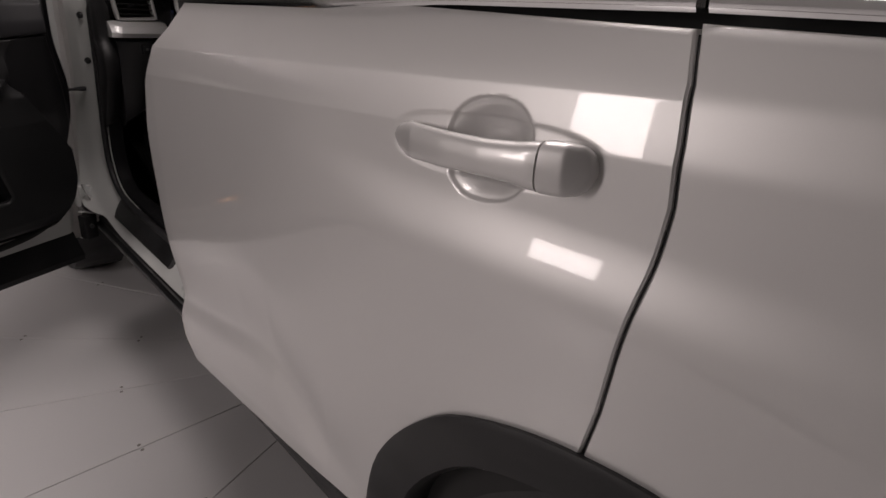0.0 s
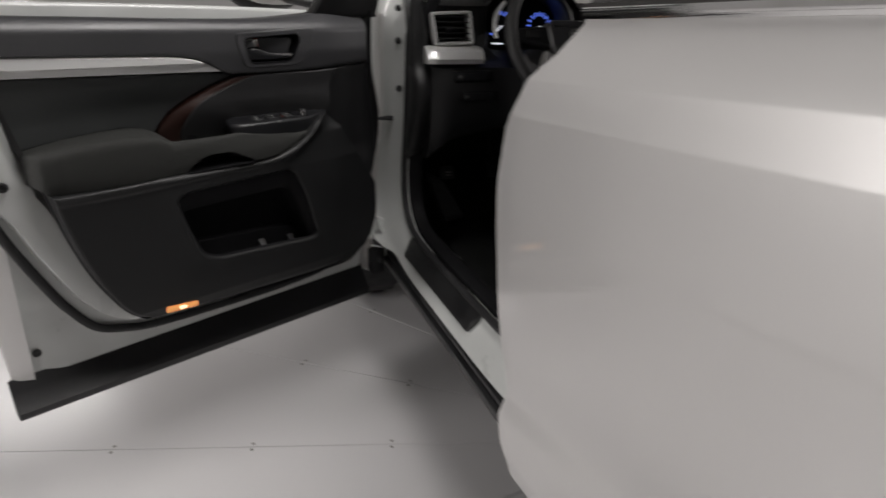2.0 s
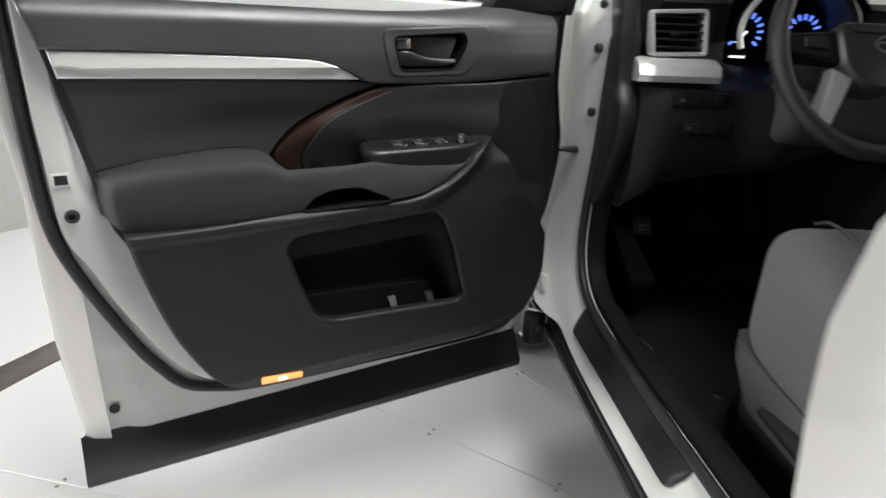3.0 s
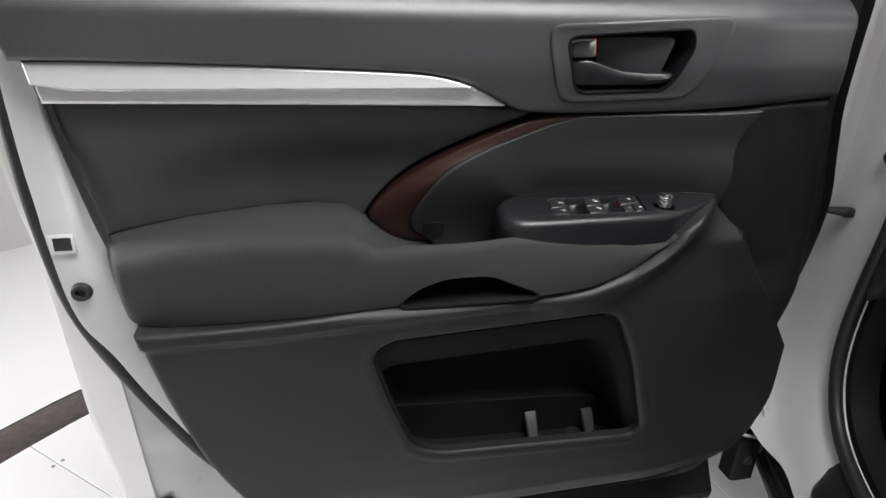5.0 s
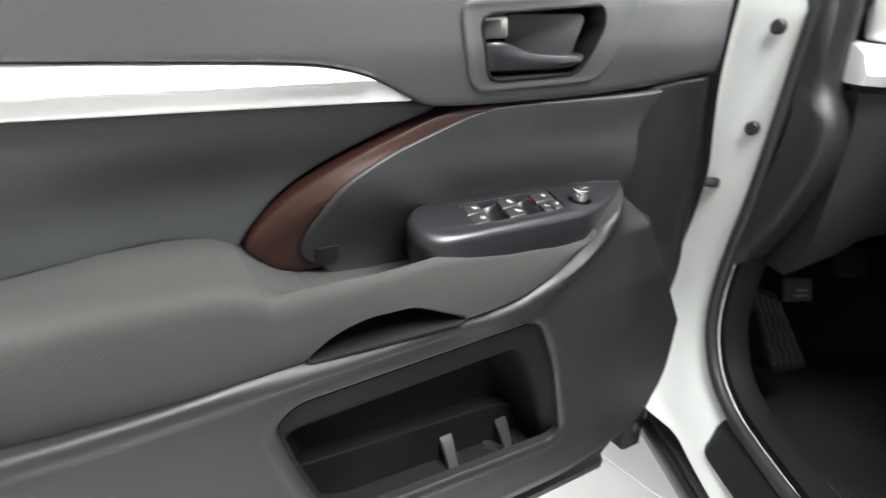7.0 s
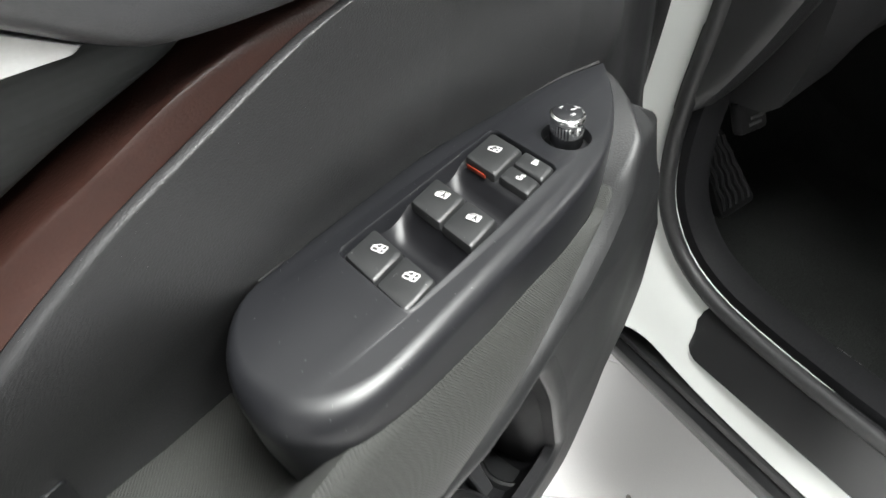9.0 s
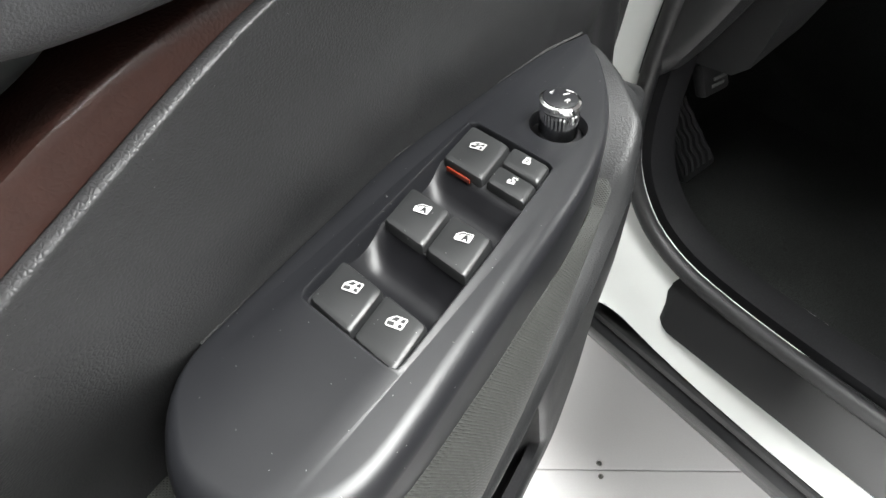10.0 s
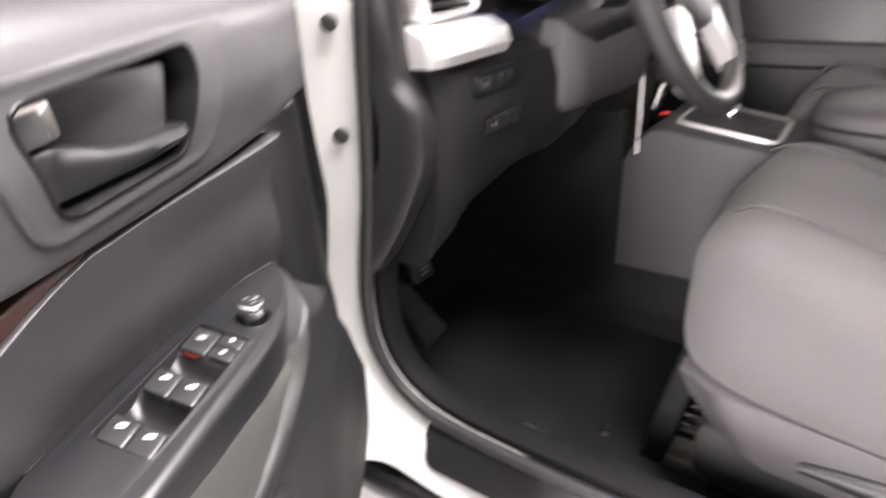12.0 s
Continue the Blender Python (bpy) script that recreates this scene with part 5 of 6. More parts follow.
for (u0, u1), style in ((ROWS_[1], "auto"), (ROWS_[2], "window")):
    for n0, n1 in ((0.1068, 0.1262), (0.1272, 0.1455)):
        k_ = key(u0, u1, n0, n1, "window_switch", "black window lift key", 0.0012)
        icon((u0 + u1) / 2 + 0.22 * ((n0 + n1) / 2 - 0.107) - 0.0034, (n0 + n1) / 2 + 0.0002, 0.0011, style, k_, 0.0031)

# mirror knob
def disc(c, stations, sides=32):
    rings = []
    for r, h in stations:
        rings.append([sw(c[0] + r * math.cos(2 * math.pi * k / sides), c[1] + r * math.sin(2 * math.pi * k / sides), h) for k in range(sides)])
    return loft(rings)


# recess floor blackened to deepen the shade round the knob
part("knob_well", *disc(KNOB, ((0.0125, -0.0085), (0.0124, -0.0062), (0.0096, -0.0060))), SHADEBLACK, swp, "dark recess round the knob")
rings = []
for r, h in ((0.0084, -0.006), (0.0086, 0.002), (0.0086, 0.0085), (0.0088, 0.009), (0.0090, 0.0105), (0.0088, 0.0122), (0.0078, 0.0128)):
    ring = []
    for k in range(64):
        rr = r - (0.00035 if k % 2 and 0.001 < h < 0.009 else 0)
        ring.append(sw(KNOB[0] + rr * math.cos(2 * math.pi * k / 64), KNOB[1] + rr * math.sin(2 * math.pi * k / 64), h))
    rings.append(ring)
knob = part("mirror_knob", *loft(rings), CHROME, swp, "ribbed chrome mirror knob")
part("knob_cap", *disc(KNOB, ((0.0076, 0.0126), (0.0074, 0.0133), (0.0066, 0.0136))), SATIN, knob, "black knob face with white marks")


def letter(text, u, n, h, size, turn_deg, parent):
    fc = bpy.data.curves.new("letter", "FONT")
    fc.body, fc.size, fc.align_x, fc.align_y, fc.extrude = text, size, "CENTER", "CENTER", 0.00008
    tmp = bpy.data.objects.new("letter", fc)
    scene.collection.objects.link(tmp)
    me = bpy.data.meshes.new_from_object(tmp.evaluated_get(bpy.context.evaluated_depsgraph_get()))
    bpy.data.objects.remove(tmp)
    a = radians(turn_deg)
    verts = []
    for v in me.vertices:
        x, y = v.co.x * math.cos(a) - v.co.y * math.sin(a), v.co.x * math.sin(a) + v.co.y * math.cos(a)
        verts.append(sw(u - y, n + x, h + v.co.z))
    part("print", verts, [tuple(p.vertices) for p in me.polygons], ICON, parent)


letter("L", KNOB[0] - 0.001, KNOB[1] - 0.0042, 0.0137, 0.0038, -20, knob)
letter("R", KNOB[0] + 0.0015, KNOB[1] + 0.0036, 0.0137, 0.0038, -20, knob)
part("print", *joined(*(loft([[sw(KNOB[0] + a, KNOB[1] + b, h) for a, b in q] for h in (0.0136, 0.0138)]) for q in (
    [(-0.0062, 0.0002), (-0.0056, 0.0002), (-0.0056, 0.0034), (-0.0062, 0.0034)], [(-0.0045, 0.002), (-0.002, 0.0002), (-0.0016, 0.0007), (-0.0041, 0.0025)]))), ICON, knob)
# square blank cover behind the switch panel
part("blank_cover", *plate(rounded_poly([(0.616, 0.9095), (0.593, 0.9075), (0.593, 0.9300), (0.618, 0.9305)], 0.003, 3), 0.004, lambda u, z, h: D(u, leather_h(u, z) - 0.0022 + h, z), 0.001), SATIN, door, "square black blank cover")

# ---- cabin ----
dash = thing("dashboard", "charcoal plastic dashboard with silver-framed air vent and lit dials", "dashboard", (0.9, 0.0, 1.0))


def dash_body():
    rings = []
    for x in np.linspace(0.215, 1.72, 40):
        e = smooth(0.215, 0.27, x)
        hump = 0.055 * smooth(0.44, 0.50, x) * smooth(0.76, 0.70, x)
        y0 = -0.10 + 0.02 * (1 - e)
        back = 1.5 * hump
        rings.append([(x, 0.42, 1.10), (x, 0.40, 1.225 + hump), (x, 0.12, 1.245 + hump), (x, -0.02, 1.240 + hump * 1.2), (x, y0 + 0.03, 1.225 + hump), (x, y0 + 0.035 + back, 1.215 + hump), (x, y0 + 0.035 + back, 1.11), (x, y0 + 0.02, 1.08), (x, y0 - 0.02, 1.06), (x, -0.125, 1.02), (x, -0.11, 0.96), (x, -0.05, 0.90), (x, 0.05, 0.86), (x, 0.30, 0.80), (x, 0.42, 0.80)])
    return loft(rings)


part("dash_body", *dash_body(), DASHPLASTIC, dash, "charcoal grained dash moulding")
# end cap with a curved edge
cap = []
for y, z in curve([(-0.09, 1.24), (-0.105, 1.15), (-0.113, 1.070), (-0.136, 1.035), (-0.147, 1.0), (-0.143, 0.96), (-0.127, 0.922), (-0.088, 0.850), (-0.039, 0.786), (0.04, 0.74)], 44):
    cap.append([(0.200, y + 0.06, z + 0.012), (0.200, y + 0.012, z), (0.208, y, z - 0.002), (0.222, y - 0.004, z - 0.003), (0.238, y - 0.001, z - 0.002), (0.250, y + 0.010, z), (0.250, y + 0.06, z + 0.012)])
part("end_cap", *loft(cap), DASHPLASTIC, dash, "charcoal curved dash end cap")
# kick panel coloured black for the shade of the footwell
part("kick_panel", *block((0.215, 0.03, 0.42), (0.250, 0.42, 1.06), 0.01), SHADEBLACK, dash, "black plastic kick panel")


def bolster():
    rings = []
    for x in np.linspace(0.252, 0.90, 30):
        b = smooth(0.25, 0.30, x)
        k = 0.03 * smooth(0.46, 0.56, x)
        zb = table(x, [0.25, 0.30, 0.33, 0.60, 0.66, 0.90], [0.79, 0.825, 0.848, 0.895, 0.925, 0.93])
        rings.append([(x, -0.105, 1.075), (x, -0.125 - 0.020 * b - k, 1.060), (x, -0.135 - 0.022 * b - k, 1.02), (x, -0.135 - 0.022 * b - k, 0.985), (x, -0.130 - 0.018 * b - k, lerp(0.985, zb, 0.6)), (x, -0.112 - 0.012 * b - k, zb + 0.014), (x, -0.095 - k, zb), (x, 0.05, zb - 0.01), (x, 0.10, zb + 0.05)])
    return loft(rings)


part("knee_panel", *bolster(), DASHPLASTIC, dash, "charcoal panel below the dash")
# vent
vent = part("vent_frame", *(lambda o: loft([[(x, -0.088, z) for x, z in o], [(x, -0.118, z) for x, z in o], [(x, -0.122, z) for x, z in inset(o, 0.002)], [(x, -0.122, z) for x, z in inset(o, 0.006)], [(x, -0.117, z) for x, z in inset(o, 0.008)], [(x, -0.086, z) for x, z in inset(o, 0.010)]], caps=False))(rounded_poly([(0.252, 1.207), (0.372, 1.213), (0.385, 1.123), (0.268, 1.118)], 0.010, 3)), SILVER, dash, "silver air vent frame")
part("vent_well", *plate(rounded_poly([(0.258, 1.202), (0.368, 1.208), (0.380, 1.128), (0.272, 1.124)], 0.006, 2), 0.002, lambda x, z, h: (x, -0.088 - h, z), 0.0005), SUBFLOOR, vent)
for k in range(5):
    z_ = 1.136 + 0.0145 * k
    part("vent_slat", *block((0.272 - 0.003 * k, -0.116, z_), (0.374 - 0.002 * k, -0.096, z_ + 0.004), 0.0015), HARD, vent)
part("vent_tab", *block((0.300, -0.122, 1.158), (0.318, -0.112, 1.166), 0.002), SATIN, vent)
sil = []
for x in np.linspace(0.236, 0.402, 16):
    e = smooth(0.232, 0.262, x)
    sil.append([(x, -0.085, 1.118), (x, -0.115 - 0.012 * e, 1.116), (x, -0.136 - 0.016 * e, 1.106 - 0.002 * e), (x, -0.150 - 0.010 * e, 1.085), (x, -0.146 - 0.008 * e, 1.072), (x, -0.09, 1.070)])
part("silver_bar", *loft(sil), SILVER, dash, "satin silver dash bar")
for zz, x_ in ((1.038, 0.318), (0.982, 0.340)):
    for k in range(4):
        part("dash_switch", *block((x_ + 0.026 * k, -0.1625, zz - 0.011), (x_ + 0.022 + 0.026 * k, -0.142, zz + 0.011), 0.002), SATIN, dash)
    part("switch_panel", *block((x_ - 0.006, -0.1590, zz - 0.015), (x_ + 0.110, -0.142, zz + 0.015), 0.003), GLOSS, dash, "glossy black switch row")
part("print", *block((0.325, -0.1640, 1.035), (0.333, -0.1620, 1.042), 0.0005), PADGREY, dash)
part("print", *block((0.347, -0.1640, 0.979), (0.354, -0.1620, 0.986), 0.0005), PADGREY, dash)

# dials under a hood
part("dial_hood", *loft([[(0.58 + a * math.cos(t), y, 1.175 + b * math.sin(t)) for t in np.linspace(-0.25, math.pi + 0.25, 24)] for a, b, y in ((0.135, 0.105, -0.105), (0.130, 0.100, -0.108), (0.122, 0.092, -0.10), (0.118, 0.085, 0.0), (0.16, 0.10, 0.0), (0.16, 0.11, -0.07))], closed=False), SATIN, dash, "black hood over the dials")
hoodrim = [(0.58 + 0.130 * math.cos(t), -0.110, 1.175 + 0.100 * math.sin(t)) for t in np.linspace(math.pi * 0.78, math.pi + 0.35, 14)]
part("hood_edge", *tube(hoodrim, 0.006, 8), SILVER, dash, "silver side edge of the hood")
dials = part("dial_face", *block((0.465, -0.012, 1.10), (0.695, 0.0, 1.25), 0.004), GLOSS, dash, "black dial face")
for cx in (0.515, 0.648):
    for k in range(13):
        a = radians(-40 + 260 * k / 12)
        r = 0.036
        c_, s_ = math.cos(a), math.sin(a)
        p = [(cx + (r + dr) * c_ - w * s_, -0.0135, 1.172 + (r + dr) * s_ + w * c_) for dr, w in ((-0.006, -0.0022), (0.006, -0.0022), (0.006, 0.0022), (-0.006, 0.0022))]
        q = [(x, y - 0.001, z) for x, y, z in p]
        part("dial_mark", *loft([p, q]), BLUEGLOW, dials, "glowing blue dial mark" if k == 0 else "")
    pn = [(cx - 0.020, -0.014, 1.152), (cx - 0.018, -0.014, 1.149), (cx + 0.006, -0.014, 1.172), (cx + 0.004, -0.014, 1.175)]
    part("dial_needle", *loft([pn, [(x, y - 0.0015, z) for x, y, z in pn]]), WHITEGLOW, dials, "glowing white needle")
part("dial_readout", *block((0.490, -0.0150, 1.118), (0.525, -0.0135, 1.122), 0.0003), WHITEGLOW, dials)

# steering wheel
WHEEL_C, WHEEL_TILT, WHEEL_R = Vector((0.58, -0.339, 1.157)), radians(25), 0.182
wheel_top = thing("steering_wheel", "black leather steering wheel with silver spokes", "steering wheel", tuple(WHEEL_C))


def W(x, z, out):
    """A point of the wheel: across, up along the wheel, out towards the driver."""
    return WHEEL_C + Vector((x, z * math.sin(WHEEL_TILT) - out * math.cos(WHEEL_TILT), z * math.cos(WHEEL_TILT) + out * math.sin(WHEEL_TILT)))


rings = []
for k in range(73):
    a = 2 * math.pi * k / 72
    thick = 0.0145 + 0.002 * math.cos(2 * a) ** 2
    ring = []
    for j in range(12):
        b = 2 * math.pi * j / 12
        r = WHEEL_R + thick * math.cos(b)
        ring.append(W(r * math.cos(a), r * math.sin(a), -0.012 + thick * 1.05 * math.sin(b)))
    rings.append(ring)
part("wheel_rim", *loft(rings, caps=False), LEATHER, wheel_top, "black leather wheel rim")
hub_o = rounded_poly([(-0.085, 0.045), (0.085, 0.045), (0.075, -0.040), (0.035, -0.075), (-0.035, -0.075), (-0.075, -0.040)], 0.03, 4)
part("wheel_hub", *loft([[W(x, z, -0.05) for x, z in hub_o], [W(x, z, -0.006) for x, z in hub_o], [W(x, z, 0.004) for x, z in inset(hub_o, 0.006)], [W(x, z, 0.010) for x, z in inset(hub_o, 0.025)]]), SOFT, wheel_top, "black wheel centre pad")
em = [(0.024 * math.cos(2 * math.pi * k / 28), 0.016 * math.sin(2 * math.pi * k / 28)) for k in range(28)]
emi = [(0.020 * math.cos(2 * math.pi * k / 28), 0.012 * math.sin(2 * math.pi * k / 28)) for k in range(28)]
emblem = part("emblem", *loft([[W(x, z, 0.010) for x, z in em], [W(x, z, 0.013) for x, z in em], [W(x, z, 0.013) for x, z in emi], [W(x, z, 0.0115) for x, z in emi]], caps=False), CHROME, wheel_top, "plain chrome oval")
part("emblem_bar", *loft([[W(x, z, 0.0112) for x, z in ((-0.019, 0.001), (0.019, 0.001), (0.019, 0.005), (-0.019, 0.005))], [W(x, z, 0.013) for x, z in ((-0.019, 0.001), (0.019, 0.001), (0.019, 0.005), (-0.019, 0.005))]]), CHROME, emblem)
for sgn in (-1, 1):
    o = [(sgn * 0.07, 0.030), (sgn * 0.176, 0.022), (sgn * 0.176, -0.012), (sgn * 0.07, -0.030)]
    sp = part("spoke", *loft([[W(x, z, -0.030) for x, z in o], [W(x, z, -0.008) for x, z in o], [W(x, z, -0.003) for x, z in inset(o, 0.005)]]), SATIN, wheel_top, "black switch spoke")
    part("spoke_button", *loft([[W(x, z, -0.003) for x, z in q] for q in ([(sgn * 0.10, 0.018), (sgn * 0.14, 0.015), (sgn * 0.14, -0.004), (sgn * 0.10, -0.008)],)] + [[W(x, z, 0.001) for x, z in ((sgn * 0.102, 0.016), (sgn * 0.138, 0.013), (sgn * 0.138, -0.002), (sgn * 0.102, -0.006))]]), DASHPLASTIC, sp)
    o = [(sgn * 0.050, -0.052), (sgn * 0.088, -0.035), (sgn * 0.128, -0.132), (sgn * 0.104, -0.150)]
    part("spoke", *loft([[W(x, z, -0.030) for x, z in o], [W(x, z, -0.010) for x, z in o], [W(x, z, -0.004) for x, z in inset(o, 0.004)]]), SILVER, wheel_top, "satin silver lower spoke")
part("column", *loft([[W(r * math.cos(t), 0.01 + r * 0.8 * math.sin(t), o_) for t in (2 * math.pi * k / 20 for k in range(20))] for r, o_ in ((0.045, -0.03), (0.055, -0.05), (0.055, -0.12), (0.055, -0.26))]), DASHPLASTIC, wheel_top, "charcoal steering column shroud")
part("stalk", *tube([W(-0.06, 0.0, -0.075), W(-0.11, 0.006, -0.080), W(-0.155, 0.010, -0.075)], lambda t: 0.007 + 0.004 * t, 10, 8), SATIN, wheel_top, "black column stalk")
part("ignition_ring", *loft([[Vector((0.583, -0.214 + h, 1.082)) + Vector((r * math.cos(t), 0, r * math.sin(t))) for t in (2 * math.pi * k / 24 for k in range(24))] for r, h in ((0.026, 0.03), (0.026, 0.0), (0.019, -0.003), (0.017, 0.006))]), CHROME, dash, "round silver start button")

cov = []
for x in np.linspace(0.520, 0.865, 24):
    e = min(smooth(0.520, 0.545, x), smooth(0.865, 0.83, x))
    low = lerp(0.962, 0.940, (x - 0.520) / 0.345)
    cov.append([(x, -0.15, 1.10), (x, -0.17 - 0.030 * e, 1.098), (x, -0.18 - 0.036 * e, 1.085), (x, -0.18 - 0.036 * e, low + 0.05), (x, -0.175 - 0.030 * e, low + 0.015), (x, -0.165 - 0.02 * e, low), (x, -0.13, low)])
part("column_cover", *loft(cov), SEATSIDE, dash, "grey lower steering column cover")

# floor, pedals, foot rest
def carpet_sheet():
    rings = []
    for y in np.linspace(0.41, -1.2, 50):
        rise = 0.24 * smooth(0.06, 0.36, y)
        rings.append([(0.214, y, 0.552), (0.250, y, 0.548), (0.285, y, 0.538 + rise * 0.1), (0.312, y, 0.520 + rise * 0.3), (0.335, y, 0.462 + rise * 0.8), (0.36, y, 0.438 + rise), (0.45, y, 0.432 + rise), (0.62, y, 0.432 + rise), (0.76, y, 0.436 + rise), (0.815, y, 0.47 + rise * 0.8), (0.84, y, 0.555)])
    return loft(rings, closed=False)


carpet = part("floor_carpet", *carpet_sheet(), CARPET, car, "black worn floor carpet")
wear = [(0.302 + 0.030 * k * math.cos(t) * 0.45, -0.252 + 0.034 * k * math.sin(t)) for t, k in ((2 * math.pi * j / 22, 0.75 + 0.35 * math.sin(j * 2.3) * math.cos(j * 1.1)) for j in range(22))]
part("worn_patch", *plate(wear, 0.0016, lambda x, y, h: (x, y, table(x, [0.285, 0.312, 0.335], [0.538, 0.520, 0.462]) + h), 0.0004), TABGREY, carpet, "grey worn spot on the carpet edge")
mat_o = rounded_poly([(0.36, -0.50), (0.36, 0.08), (0.44, 0.14), (0.74, 0.14), (0.78, 0.05), (0.78, -0.50)], 0.05, 4)
mat = part("floor_mat", *plate(mat_o, 0.008, lambda x, y, h: (x, y, 0.4335 + 0.24 * smooth(0.06, 0.36, y) + h), 0.003), CARPET, None)
tagged(mat, "black carpet floor mat lying on the cabin floor", "floor mat")
FR = [Vector(p) for p in ((0.288, 0.020, 0.724), (0.352, 0.020, 0.690), (0.420, -0.020, 0.566), (0.352, -0.020, 0.554))]
FR_N = (FR[1] - FR[0]).cross(FR[3] - FR[0]).normalized()
FR_N = FR_N if FR_N.y < 0 else -FR_N


def rest_at(a, b, h):
    return FR[0].lerp(FR[1], a).lerp(FR[3].lerp(FR[2], a), b) + FR_N * h


rest_o = rounded_poly([(0, 0), (1, 0), (1, 1), (0, 1)], 0.12, 4)
rest = part("foot_rest", *loft([[rest_at(a, b, h) for a, b in (inset(rest_o, d) if d else rest_o)] for d, h in ((0, -0.03), (0, -0.003), (0.03, 0.0))]), PANEL, car, "black ribbed foot rest")
for k in range(5):
    zig = [rest_at(0.14 + 0.18 * k + 0.035 * (-1) ** j, 0.10 + 0.115 * j, 0.001) for j in range(8)]
    part("foot_rest_rib", *tube(zig, 0.0028, 6), TABGREY, rest)
ped = thing("parking_brake_pedal", "small black pedal with grey printed pad", "pedal", (0.352, -0.01, 0.60))
part("pedal_pad", *block((0.330, -0.022, 0.700), (0.376, -0.004, 0.742), 0.006, Matrix.Rotation(radians(-25), 3, "X")), RUBBER, ped, "black rubber pad")
part("pedal_arm", *tube([(0.353, 0.00, 0.72), (0.353, 0.06, 0.78), (0.353, 0.12, 0.86)], 0.008, 8, 8), SATIN, ped)
for k in range(2):
    part("print", *block((0.342, -0.0265, 0.714 + 0.010 * k), (0.364, -0.0245, 0.718 + 0.010 * k), 0.0004, Matrix.Rotation(radians(-25), 3, "X")), PADGREY, ped)
for px, pw, nm in ((0.62, 0.07, "brake_pedal"), (0.76, 0.045, "accelerator_pedal")):
    p_ = thing(nm, "black rubber foot pedal", "pedal", (px, 0.18, 0.5))
    part("pedal_pad", *block((px - pw / 2, 0.175, 0.64), (px + pw / 2, 0.192, 0.70 if pw > 0.06 else 0.76), 0.006, Matrix.Rotation(radians(-30), 3, "X")), RUBBER, p_)
    part("pedal_arm", *tube([(px, 0.19, 0.68), (px, 0.24, 0.76), (px, 0.27, 0.90)], 0.009, 8, 8), SATIN, p_)
part("carpet_clip", *loft([[(0.44 + r * math.cos(t), -0.324 + r * math.sin(t), h) for t in (2 * math.pi * k / 16 for k in range(16))] for r, h in ((0.012, 0.440), (0.012, 0.446), (0.007, 0.450), (0.006, 0.456), (0.003, 0.457))]), HARD, car, "black carpet clip")


# ---- seats ----
def soft_box(c, half, power=3.5, nu=28, nv=18, shape=None):
    """A padded block: a superellipsoid about c with half sizes, optionally reshaped."""
    v = []
    for i in range(nv + 1):
        ph = -math.pi / 2 + math.pi * i / nv
        for j in range(nu):
            th = 2 * math.pi * j / nu
            f = lambda a: math.copysign(abs(a) ** (2 / power), a)
            p = Vector((half[0] * f(math.cos(ph)) * f(math.cos(th)), half[1] * f(math.cos(ph)) * f(math.sin(th)), half[2] * f(math.sin(ph))))
            v.append(Vector(c) + (shape(p) if shape else p))
    return v, grid_faces(nv + 1, nu, True)


